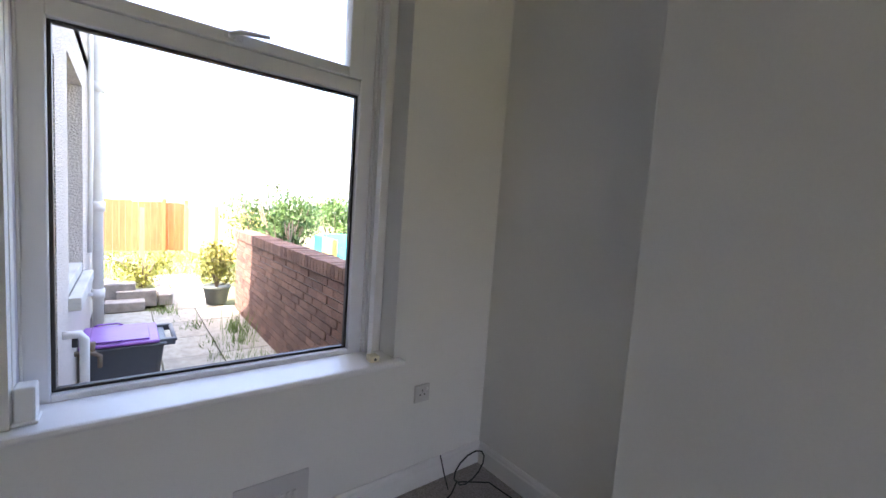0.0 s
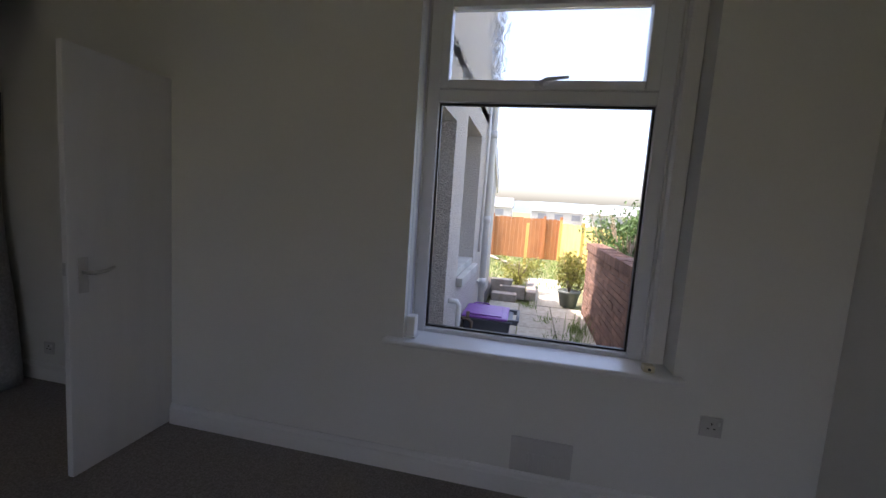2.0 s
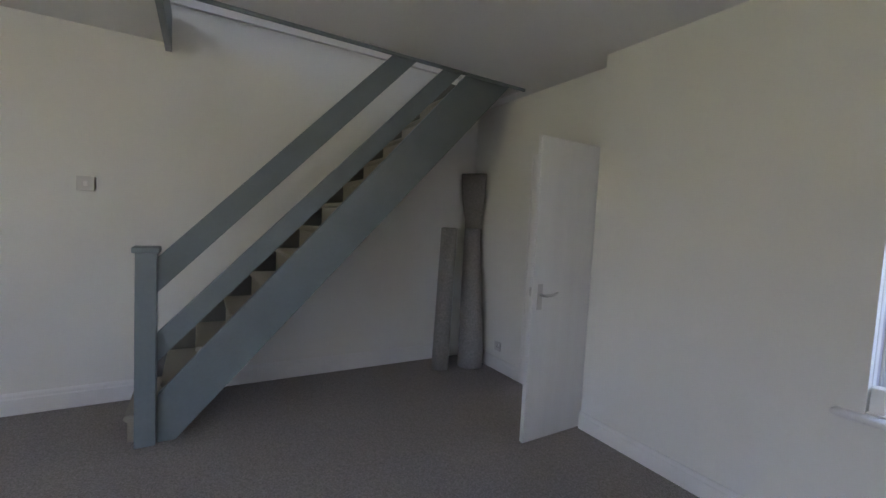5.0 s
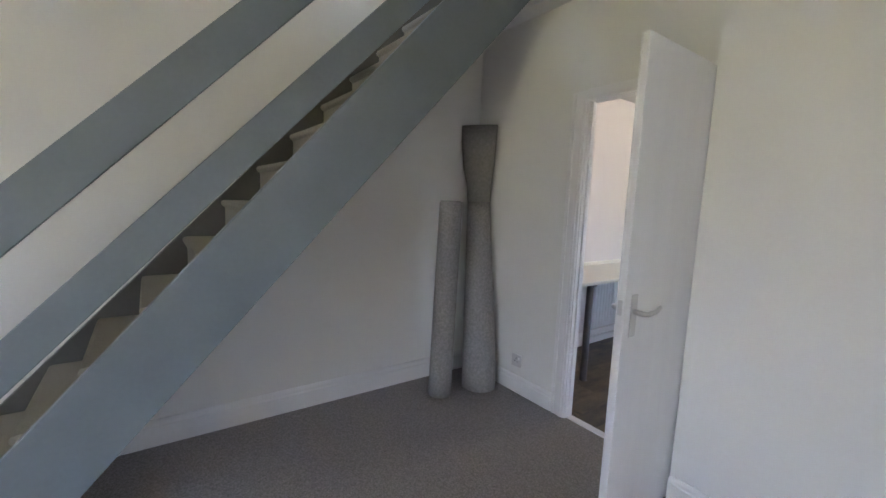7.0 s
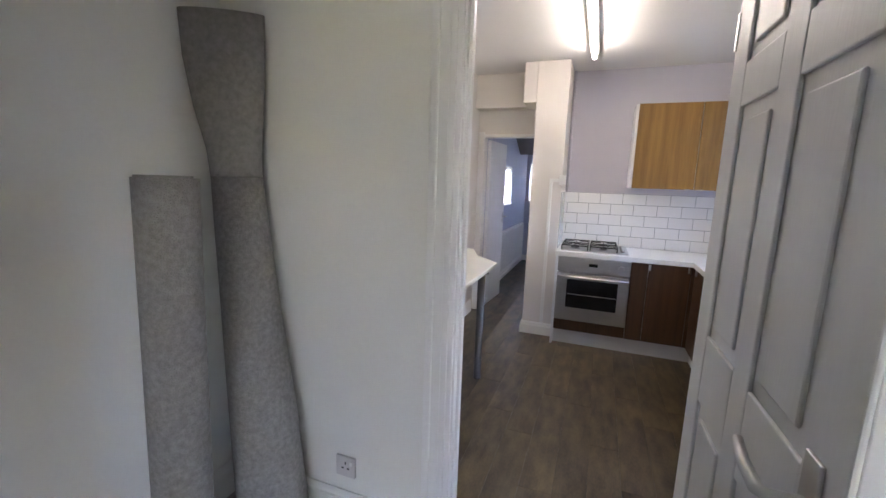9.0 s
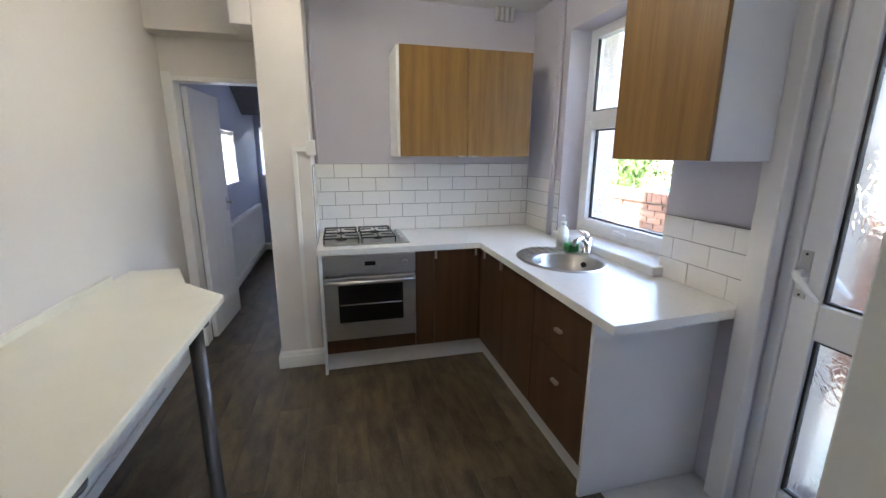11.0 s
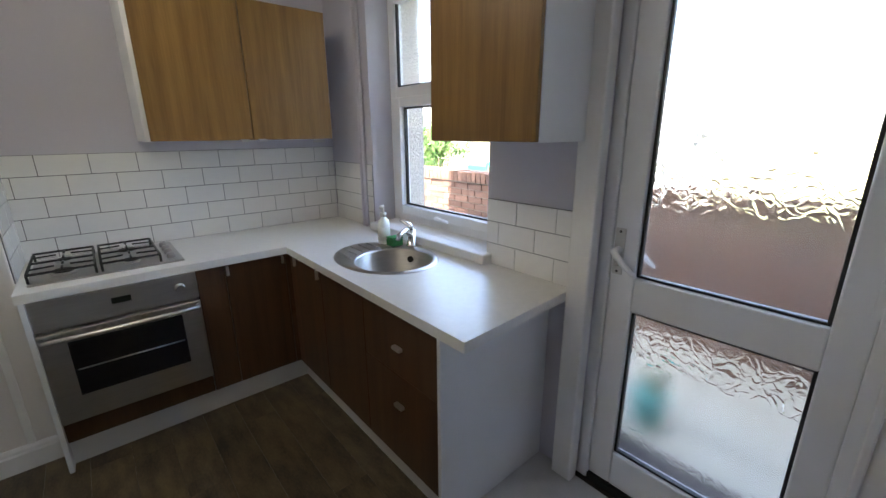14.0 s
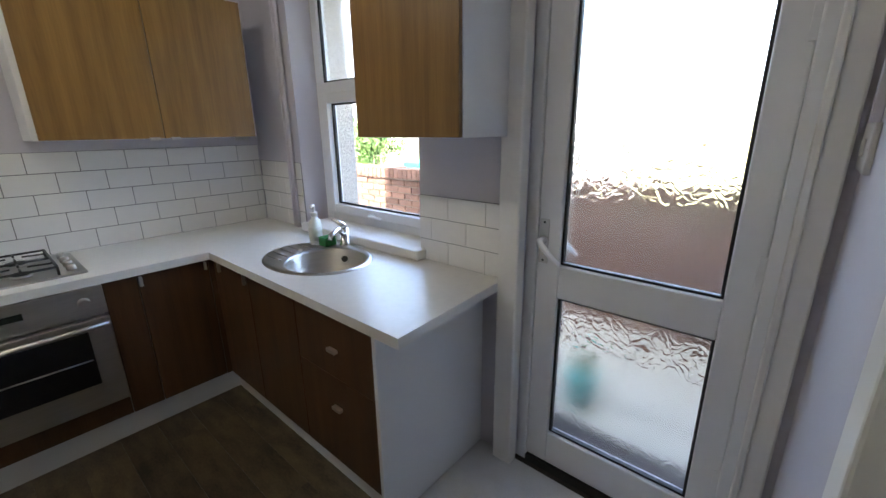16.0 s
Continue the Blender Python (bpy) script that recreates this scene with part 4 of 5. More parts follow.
for a, b, hy in ((2.135, 2.52, 2.44), (1.737, 2.131, 2.16)):
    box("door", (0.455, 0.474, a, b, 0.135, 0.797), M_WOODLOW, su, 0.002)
    tab_handle(su, (0.44, 0.455, hy - 0.007, hy + 0.007, 0.742, 0.79))
box("floor_panel", (0.476, 1.04, 1.74, 2.5, 0.13, 0.148), M_CARC, su, 0.001)
du = thing("drawer_unit", (0.75, 1.4, 0), "walnut-fronted drawer unit at the end of the worktop", "cabinet", "kitchen units")
for z0, z1, hz in ((0.535, 0.797, 0.655), (0.135, 0.531, 0.405)):
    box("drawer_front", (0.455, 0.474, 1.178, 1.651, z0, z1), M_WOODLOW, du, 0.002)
    tab_handle(du, (0.436, 0.455, 1.375, 1.425, hz - 0.007, hz + 0.008))
box("carcass", (0.476, 1.04, 1.18, 1.65, 0.13, 0.795), M_CARC, du, 0.001)
box("end_panel", (0.452, 1.048, 1.158, 1.176, 0.0, 0.8), M_CARC, du, 0.002, "white end panel")
du.location.y += 0.082
pl = thing("plinth", (0, 2.42, 0), "white kickboard under the base units", "plinth", kind="structure")
box("kickboard", (-0.585, 0.512, 2.57, 2.588, 0.0, 0.132), M_CARC, pl, 0.002)
box("kickboard", (0.5, 0.518, 1.26, 2.569, 0.0, 0.132), M_CARC, pl, 0.002)

# worktop in one piece with the hole for the bowl
BX, BY, BR = 0.74, 1.92, 0.195
bm = bmesh.new()
outer = [(-0.61, 2.505), (0.436, 2.505), (0.436, 1.11), (1.05, 1.14), (1.05, KF), (-0.61, KF)]
top_edges = []
ring = [bm.verts.new((x, y, 0.838)) for x, y in outer]
top_edges += [bm.edges.new((ring[i], ring[(i + 1) % len(ring)])) for i in range(len(ring))]
hole = [bm.verts.new((BX + BR * math.cos(k * math.tau / 40), BY + BR * math.sin(k * math.tau / 40), 0.838)) for k in range(40)]
top_edges += [bm.edges.new((hole[i], hole[(i + 1) % 40])) for i in range(40)]
bmesh.ops.triangle_fill(bm, edges=top_edges, use_beauty=True)
r = bmesh.ops.extrude_face_region(bm, geom=list(bm.faces))
bmesh.ops.translate(bm, vec=(0, 0, -0.038), verts=[g for g in r["geom"] if isinstance(g, bmesh.types.BMVert)])
bmesh.ops.recalc_face_normals(bm, faces=bm.faces)
tagged(mesh_ob("worktop", bm, M_TOP), "white laminate L-shaped worktop with an inset sink", "worktop")

# sink
sk = thing("sink", (BX, BY, 0.838), "round stainless steel inset sink with a ribbed drainer", "sink")
bm = bmesh.new()
N = 48
CY = BY + 0.075


def rim_pt(u, grow):
    x, y = math.cos(u), math.sin(u)
    return (x * (0.225 + grow), (CY - BY) + y * (0.285 + grow) if y > 0 else (CY - BY) * (1) + y * (0.285 + grow))


rings = []
for grow, z, kind_ in ((0.012, 0.0, "o"), (0.006, 0.005, "o"), (-0.004, 0.006, "o"), (0.0, 0.004, "b"), (-0.008, -0.004, "b"), (-0.018, -0.12, "b"), (-0.05, -0.145, "b"), (-0.16, -0.15, "b")):
    rg = []
    for k in range(N):
        u = math.tau * k / N
        if kind_ == "o":
            x, y = rim_pt(u, grow)
        else:
            x, y = (BR - 0.004 + grow) * math.cos(u), (BR - 0.004 + grow) * math.sin(u)
        rg.append(bm.verts.new((x, y, z)))
    rings.append(rg)
for a, b in zip(rings, rings[1:]):
    for k in range(N):
        f = bm.faces.new((a[k], a[(k + 1) % N], b[(k + 1) % N], b[k]))
        f.smooth = True
bm.faces.new(rings[-1])
bmesh.ops.recalc_face_normals(bm, faces=bm.faces)
part("bowl", bm, M_STEEL, sk)
for k in range(6):
    x = BX - 0.15 + 0.05 * k
    yy0 = BY + math.sqrt(max(0.0, 0.205 ** 2 - (x - BX) ** 2)) + 0.006
    yy1 = CY + 0.285 * math.sqrt(1 - ((x - BX) / 0.225) ** 2) - 0.02
    if yy1 > yy0 + 0.02:
        bar("drainer_rib", [(x, yy0, 0.8425), (x, yy1, 0.8445)], 0.005, M_STEEL, sk, seg=8)
bar("overflow", [(BX + 0.165, BY + 0.085, 0.79), (BX + 0.15, BY + 0.078, 0.79)], 0.016, M_SLOT, sk)
bar("drain", [(BX, BY, 0.6885), (BX, BY, 0.692)], 0.035, M_CHROME, sk)
tp = thing("mixer_tap", (0.945, 1.965, 0.842), "chrome single-lever mixer tap on the sink", "tap")
bar("body", [(0.945, 1.965, 0.842), (0.945, 1.965, 0.852), (0.945, 1.965, 0.855), (0.945, 1.965, 0.935)], [0.03, 0.03, 0.024, 0.023], M_CHROME, tp, seg=18)
bar("spout", [(0.94, 1.96, 0.90), (0.88, 1.925, 0.945), (0.81, 1.885, 0.935), (0.80, 1.88, 0.915)], [0.017, 0.014, 0.012, 0.012], M_CHROME, tp)
bar("tap_lever", [(0.945, 1.965, 0.935), (0.94, 1.975, 0.955), (0.90, 2.0, 0.985)], [0.02, 0.015, 0.007], M_CHROME, tp)
bt = thing("soap_bottle", (0.87, 2.115, 0.843), "white pump bottle of washing-up liquid", "soap bottle")
loft("bottle", [((0.87, 2.115, 0.843 + z), a, a * 0.72, 0.5) for z, a in ((0, 0.034), (0.006, 0.038), (0.09, 0.038), (0.11, 0.032), (0.122, 0.016), (0.13, 0.014))], M_SOAP, bt)
bar("pump_collar", [(0.87, 2.115, 0.972), (0.87, 2.115, 0.99)], 0.016, M_PLAST, bt)
bar("pump", [(0.87, 2.115, 0.99), (0.87, 2.115, 1.02), (0.85, 2.10, 1.022), (0.84, 2.093, 1.016)], [0.006, 0.008, 0.008, 0.005], M_PLAST, bt)
loft("label", [((0.87, 2.115, 0.843 + z), 0.0388, 0.0285, 0.5) for z in (0.02, 0.08)], M_LABEL, bt)
sp = thing("washing_sponge", (0.885, 2.02, 0.845), "green scouring sponge behind the sink", "sponge")
box("sponge", (0.845, 0.915, 1.995, 2.06, 0.845, 0.885), M_SPONGE, sp, 0.008)
box("scourer", (0.845, 0.915, 1.995, 2.06, 0.886, 0.893), M_SPONGE, sp, 0.003)

bt.scale = (1.12, 1.12, 1.15)
for e in (tp, bt, sp):
    e.location.y += 0.09

# gas hob
hb = thing("gas_hob", (-0.26, 2.64, 0.838), "stainless steel four-burner gas hob with black pan supports", "hob")
box("tray", (-0.53, 0.005, 2.42, 2.86, 0.838, 0.848), M_STEEL, hb, 0.005)
for bx, by, br in ((-0.42, 2.53, 0.045), (-0.42, 2.75, 0.034), (-0.19, 2.53, 0.034), (-0.19, 2.75, 0.045)):
    b_ = bar("burner", [(bx, by, 0.848), (bx, by, 0.858)], br, M_STEEL, hb, seg=20)
    bar("burner_cap", [(bx, by, 0.858), (bx, by, 0.866)], [br * 0.8, br * 0.75], M_IRON, hb, seg=20)
for gx in (-0.42, -0.19):
    bm = bmesh.new()
    a, b, c, d = gx - 0.105, gx + 0.105, 2.44, 2.84
    zt = 0.884
    sweep_bm(bm, [(a, c, zt), (b, c, zt), (b, d, zt), (a, d, zt), (a, c, zt)], 0.0055, 8)
    for by in (2.53, 2.75):
        sweep_bm(bm, [(a, by, zt), (gx - 0.025, by, zt + 0.003)], 0.0045, 6)
        sweep_bm(bm, [(b, by, zt), (gx + 0.025, by, zt + 0.003)], 0.0045, 6)
        for s in (-1, 1):
            sweep_bm(bm, [(gx, by + s * 0.085, zt), (gx, by + s * 0.025, zt + 0.003)], 0.0045, 6)
    sweep_bm(bm, [(a, 2.64, zt), (b, 2.64, zt)], 0.005, 8)
    for px_, py_ in ((a, c), (b, c), (a, d), (b, d)):
        sweep_bm(bm, [(px_, py_, zt), (px_, py_, 0.848)], 0.005, 6)
    bmesh.ops.transform(bm, matrix=hb.matrix_world.inverted(), verts=bm.verts)
    part("pan_support", bm, M_IRON, hb)
for k in range(4):
    y = 2.50 + 0.085 * k
    bar("hob_knob", [(-0.038, y, 0.848), (-0.038, y, 0.868), (-0.038, y, 0.872)], [0.018, 0.016, 0.012], M_STEEL, hb, seg=16)

hb.location += Vector((-0.035, 0.17, 0.0))
hb.scale.x = 1.03

# wall cupboards
ca = thing("wall_cupboard", (0.45, 2.86, 1.35), "oak-fronted double wall cupboard", "cupboard", "wall cupboards")
box("carcass", (-0.07, 0.868, 2.752, KF, 1.393, 2.08), M_CARC, ca, 0.002)
for a, b in ((-0.05, 0.408), (0.412, 0.868)):
    box("door", (a, b, 2.732, 2.751, 1.395, 2.08), M_WOOD, ca, 0.002)
for hx in (0.365, 0.455):
    tab_handle(ca, (hx - 0.022, hx + 0.022, 2.72, 2.734, 1.386, 1.40))
cb = thing("wall_cupboard", (0.9, 1.31, 1.40), "single oak-fronted wall cupboard beside the back door", "cupboard", "wall cupboards")
box("carcass", (0.742, KE, 1.112, 1.6, 1.395, 2.25), M_CARC, cb, 0.002)
box("door", (0.722, 0.74, 1.112, 1.6, 1.397, 2.25), M_WOOD, cb, 0.002)

# pipes, trunking and small fittings
for x, y, r in ((1.032, 2.655, 0.013), (1.034, 2.695, 0.011)):
    tagged(bar("wall_pipe", [(x, y, 0.838), (x, y, 1.5), (x, y, KC)], r, M_KWALL), "painted vertical pipe in the kitchen corner", "pipe", "corner pipes")
socket("junction_box", (0.945, KF, 1.41), "y-", 0.085, False, "cream wall switch under the cupboard", False, "switch")
cn = thing("pier_conduit", (-0.62, 2.6, 0.1), "white plastic cable conduit on the pier", "conduit")
box("trunk", (-0.682, -0.655, 2.585, 2.6, 0.12, 1.44), M_PLAST, cn, 0.002)
box("trunk", (-0.682, -0.56, 2.584, 2.599, 1.425, 1.455), M_PLAST, cn, 0.002)
box("joint_box", (-0.60, -0.545, 2.575, 2.6, 1.40, 1.49), M_PLAST, cn, 0.004)
tagged(bar("wall_pipe", [(-0.597, 3.085, 1.34), (-0.597, 3.085, KC)], 0.012, M_KWALL), "thin painted pipe in the corner", "pipe", "corner pipes")
cv = thing("ceiling_pipe_group", (0.78, 2.94, 2.3), "row of short white pipe stubs under the ceiling", "pipes")
for k in range(4):
    bar("stub", [(0.72 + 0.04 * k, 2.95, KC), (0.72 + 0.04 * k, 2.95, KC - 0.09)], 0.014, M_PIPE, cv)
lt = thing("strip_light", (-0.42, 1.5, KC), "lit fluorescent batten light on the ceiling", "ceiling light")
box("batten", (-0.455, -0.395, 0.78, 2.12, KC - 0.045, KC), M_PLAST, lt, 0.004)
bar("tube", [(-0.425, 0.8, KC - 0.07), (-0.425, 2.13, KC - 0.07)], 0.014, M_TUBE, lt, "lit yellowish tube")
for y in (0.79, 2.14):
    bar("tube_cap", [(-0.425, y - 0.012, KC - 0.07), (-0.425, y + 0.012, KC - 0.07)], 0.016, M_PLAST, lt)
    box("lamp_holder", (-0.44, -0.41, y - 0.012, y + 0.01, KC - 0.085, KC - 0.04), M_PLAST, lt, 0.002)

lt.location.y += 0.3
cn.location += Vector((-0.04, 0.08, 0.0))
cv.location.y += 0.11

# breakfast bar
tb = thing("breakfast_bar", (-1.2, 1.3, 0), "cream-topped breakfast bar with dark metal legs", "table")
prism("tabletop", [(-1.53, 0.62), (-0.99, 0.62), (-0.975, 0.66), (-0.965, 1.84), (-1.18, 2.06), (-1.3, 2.35), (-1.53, 2.35)], "z", 0.79, 0.818, M_TABLE, tb, 0.005)
for x, y in ((-1.015, 1.60), (-1.02, 0.8)):
    bar("leg", [(x, y, 0.0), (x, y, 0.01), (x, y, 0.79)], [0.03, 0.027, 0.027], M_LEG, tb, seg=20)
    bar("leg_plate", [(x, y, 0.78), (x, y, 0.79)], 0.05, M_LEG, tb, seg=20)
box("upstand", (-1.53, -1.512, 0.62, 2.15, 0.818, 0.85), M_TABLE, tb, 0.003)

# ---- the yard ----
bm = bmesh.new()
v = [bm.verts.new(p) for p in ((-400, -400, GZ - 0.03), (400, -400, GZ - 0.03), (400, 900, GZ - 0.03), (-400, 900, GZ - 0.03))]
bm.faces.new(v)
tagged(mesh_ob("ground", bm, M_EARTH), "patchy earth and rough grass of the yard", "ground", kind="structure")
# lean-to behind the kitchen, its roof falling away from the house
lt2 = thing("lean_to", (1.2, 5.0, GZ), "grey rendered lean-to with a sloping slate roof", "outbuilding", kind="structure")
prism("wall", [(3.3, GZ), (5.5, GZ), (5.5, 1.95), (3.3, 3.05)], "x", -0.45, 1.42, M_RENDER, lt2)
prism("roof", [(3.3, 3.06), (5.7, 1.86), (5.7, 1.96), (3.3, 3.17)], "x", -1.9, 1.452, M_SLATE, lt2, 0.004)
prism("bargeboard", [(3.3, 2.92), (5.72, 1.72), (5.72, 1.86), (3.3, 3.06)], "x", 1.424, 1.454, M_PIPE, lt2, 0.003)
tagged(box("house_side", (-2.6, OUT, 3.0, 3.3, KC + 0.4, 5.4), M_DASH, bev=0), "pebbledash upper end wall of the house", "wall", kind="structure")
tagged(box("house_roof", (-2.7, 1.6, 0.3, 3.5, 5.4, 5.55), M_SLATE, bev=0), "dark slate roof over the rear of the house", "roof", kind="structure")
dp = thing("drainpipe", (1.53, 3.2, GZ), "white painted cast drainpipe on the pebbledash wall", "drainpipe")
bar("pipe", [(1.535, 3.2, GZ), (1.535, 3.2, 2.5), (1.535, 3.2, 5.3)], 0.042, M_PIPE, dp)
for z in (0.45, 1.25, 2.3, 3.6):
    bar("collar", [(1.535, 3.2, z), (1.535, 3.2, z + 0.09)], 0.052, M_PIPE, dp)
    box("clip", (1.47, 1.5, 3.14, 3.26, z + 0.03, z + 0.06), M_PIPE, dp, 0.003)
bar("side_pipe", [(1.49, 2.98, 0.9), (1.50, 3.0, 1.9), (1.5, 3.02, 3.2)], 0.018, M_PIPE, dp)
wp = thing("overflow_pipe", (1.5, 1.3, 0.4), "white bent waste pipe under the kitchen window", "waste pipe")
bar("pipe", [(1.47, 1.24, 0.66), (1.54, 1.24, 0.66), (1.56, 1.24, 0.63), (1.56, 1.24, 0.2), (1.54, 1.24, 0.17), (1.47, 1.24, 0.17)], 0.022, M_PIPE, wp)
tap2 = thing("garden_tap", (1.5, 1.85, 0.3), "old brass garden tap on the wall", "tap")
bar("body", [(1.47, 1.85, 0.36), (1.56, 1.85, 0.36), (1.6, 1.85, 0.33), (1.6, 1.85, 0.25)], [0.016, 0.018, 0.016, 0.013], M_TWIG, tap2)
bar("tap_head", [(1.56, 1.85, 0.36), (1.56, 1.85, 0.43)], [0.014, 0.02], M_TWIG, tap2)
box("black_box", (1.47, 1.5, 1.7, 1.75, 0.45, 0.53), M_BLACK, tap2, 0.004)

# wheelie bin
bn = thing("wheelie_bin", (1.8, 0.62, GZ), "dark grey wheelie bin with a purple lid", "wheelie bin")
bm = bmesh.new()
lo = [bm.verts.new(p) for p in ((1.60, 0.42, GZ + 0.03), (1.96, 0.42, GZ + 0.03), (1.96, 0.82, GZ + 0.03), (1.60, 0.82, GZ + 0.03))]
hi = [bm.verts.new(p) for p in ((1.54, 0.36, 0.66), (2.02, 0.36, 0.66), (2.02, 0.86, 0.66), (1.54, 0.86, 0.66))]
bm.faces.new(lo[::-1])
bm.faces.new(hi)
for i in range(4):
    bm.faces.new((lo[i], lo[(i + 1) % 4], hi[(i + 1) % 4], hi[i]))
bmesh.ops.bevel(bm, geom=list(bm.edges), offset=0.03, segments=3, affect="EDGES", profile=0.5)
bmesh.ops.transform(bm, matrix=bn.matrix_world.inverted(), verts=bm.verts)
part("body", bm, M_BIN, bn)
box("body_rim", (1.525, 2.035, 0.345, 0.875, 0.635, 0.672), M_BIN, bn, 0.012)
bm = bmesh.new()
add_box(bm, 1.53, 1.99, 0.345, 0.88, 0.674, 0.715, 0.018, 3)
bmesh.ops.transform(bm, matrix=bn.matrix_world.inverted(), verts=bm.verts)
part("lid", bm, M_LID, bn, "purple plastic lid")
box("lid_panel", (1.58, 1.93, 0.39, 0.84, 0.715, 0.732), M_LID, bn, 0.008)
bar("lid_grip", [(1.60, 0.40, 0.735), (1.62, 0.37, 0.742), (1.74, 0.365, 0.742), (1.76, 0.40, 0.735)], 0.011, M_LID, bn)
bar("lid_grip", [(1.60, 0.83, 0.735), (1.62, 0.86, 0.742), (1.74, 0.865, 0.742), (1.76, 0.83, 0.735)], 0.011, M_LID, bn)
for y in (0.38, 0.80):
    box("hinge_arm", (1.98, 2.09, y, y + 0.045, 0.62, 0.70), M_BIN, bn, 0.008)
bar("bin_handle", [(2.085, 0.38, 0.68), (2.085, 0.85, 0.68)], 0.016, M_BIN, bn)
for y in (0.40, 0.82):
    bar("wheel", [(2.0, y - 0.025, GZ + 0.1), (2.0, y + 0.025, GZ + 0.1)], 0.1, M_BLACK, bn, seg=20)


bn.location += Vector((-0.05, 1.6, 0.0))
bn.scale.z = 0.63


def leaves(bm, centre, rad, n, size, squash=1.0, seed=0):
    """n small bent leaves about a centre, denser at the outside, with gaps."""
    rnd = random.Random(seed)
    c = Vector(centre)
    for _ in range(n):
        d = Vector((rnd.gauss(0, 1), rnd.gauss(0, 1), rnd.gauss(0, 1))).normalized()
        p = c + Vector((d.x * rad, d.y * rad, d.z * rad * squash)) * (0.45 + 0.6 * rnd.random())
        s = size * (0.6 + 0.8 * rnd.random())
        e = Euler((rnd.uniform(0, 6.28), rnd.uniform(0, 6.28), rnd.uniform(0, 6.28)))
        q = [Vector((-s * 0.9, 0, 0)), Vector((0, s * 0.4, s * 0.12)), Vector((s * 0.9, 0, 0)), Vector((0, -s * 0.4, s * 0.12))]
        vs = []
        for o in q:
            o.rotate(e)
            vs.append(bm.verts.new(p + o))
        bm.faces.new((vs[0], vs[1], vs[2]))
        bm.faces.new((vs[0], vs[2], vs[3]))


pot = thing("potted_shrub", (2.62, 4.55, GZ), "yellow-green shrub in a grey-green plastic pot", "potted plant")
loft("pot", [((2.62, 4.55, GZ + z), a, a, 0) for z, a in ((0.0, 0.13), (0.02, 0.145), (0.24, 0.185), (0.245, 0.2), (0.29, 0.205), (0.292, 0.19), (0.26, 0.18))], M_POT, pot)
bm = bmesh.new()
rnd = random.Random(5)
for k in range(9):
    a = k * 0.7
    sweep_bm(bm, [(2.62, 4.55, GZ + 0.25), (2.62 + 0.08 * math.cos(a), 4.55 + 0.08 * math.sin(a), GZ + 0.5), (2.62 + 0.2 * math.cos(a), 4.55 + 0.2 * math.sin(a), GZ + 0.75 + 0.15 * (k % 3))], [0.012, 0.008, 0.004], 6)
bmesh.ops.transform(bm, matrix=pot.matrix_world.inverted(), verts=bm.verts)
part("stems", bm, M_TWIG, pot)
bm = bmesh.new()
for k in range(16):
    a = k * 2.4
    leaves(bm, (2.62 + 0.17 * math.cos(a), 4.55 + 0.17 * math.sin(a), GZ + 0.42 + 0.032 * k), 0.13, 95, 0.032, 1.0, k)
bmesh.ops.transform(bm, matrix=pot.matrix_world.inverted(), verts=bm.verts)
part("foliage", bm, M_LEAFY, pot)


def shrub(at, rad, height, n, material, label, seed, size=0.035, woody=False):
    e = thing("shrub", at, label, "shrub", "garden shrubs")
    bm = bmesh.new()
    rnd = random.Random(seed)
    for k in range(10):
        a = rnd.uniform(0, 6.28)
        r = rad * rnd.uniform(0.3, 0.9)
        sweep_bm(bm, [Vector(at), Vector(at) + Vector((r * 0.4 * math.cos(a), r * 0.4 * math.sin(a), height * 0.5)), Vector(at) + Vector((r * math.cos(a), r * math.sin(a), height * rnd.uniform(0.7, 1.0)))], [0.025, 0.015, 0.005], 6)
    bmesh.ops.transform(bm, matrix=e.matrix_world.inverted(), verts=bm.verts)
    part("branches", bm, M_TWIG, e)
    bm = bmesh.new()
    for k in range(14):
        a, r, z = rnd.uniform(0, 6.28), rad * rnd.uniform(0.0, 0.75), height * rnd.uniform(0.3 if not woody else 0.55, 0.95)
        leaves(bm, Vector(at) + Vector((r * math.cos(a), r * math.sin(a), z)), rad * 0.42, n // 14, size, 0.9, seed * 31 + k)
    bmesh.ops.transform(bm, matrix=e.matrix_world.inverted(), verts=bm.verts)
    part("foliage", bm, material, e)
    return e


pot.location += Vector((0.25, 1.0, 0.0))
shrub((3.75, 5.2, GZ), 0.6, 1.75, 3800, M_LEAF, "dense green shrub behind the brick wall", 11, 0.04)
shrub((3.7, 6.6, GZ), 0.65, 1.9, 1300, M_LEAF, "straggly half-bare shrub behind the brick wall", 12, 0.04, True)
shrub((4.4, 6.9, GZ), 0.7, 1.7, 3000, M_LEAF, "green shrub beyond the brick wall", 13, 0.045)
shrub((3.35, 3.55, 0.5), 0.16, 0.75, 700, M_LEAF, "small creeper hanging over the wall top", 14, 0.03)
shrub((5.6, 4.2, GZ), 0.6, 1.6, 2500, M_LEAF, "green bush in the next yard", 15, 0.045)
shrub((1.95, 6.45, GZ), 0.45, 0.7, 1500, M_LEAFY, "low pale flowering plant in the raised bed", 16, 0.03)
shrub((6.5, 9.5, GZ), 1.1, 2.0, 3000, M_LEAF, "bush at the end of the next garden", 17, 0.06)

# raised bed with stone edging
rb = thing("raised_bed", (1.9, 5.6, GZ), "low raised bed edged with weathered stone blocks", "raised bed")
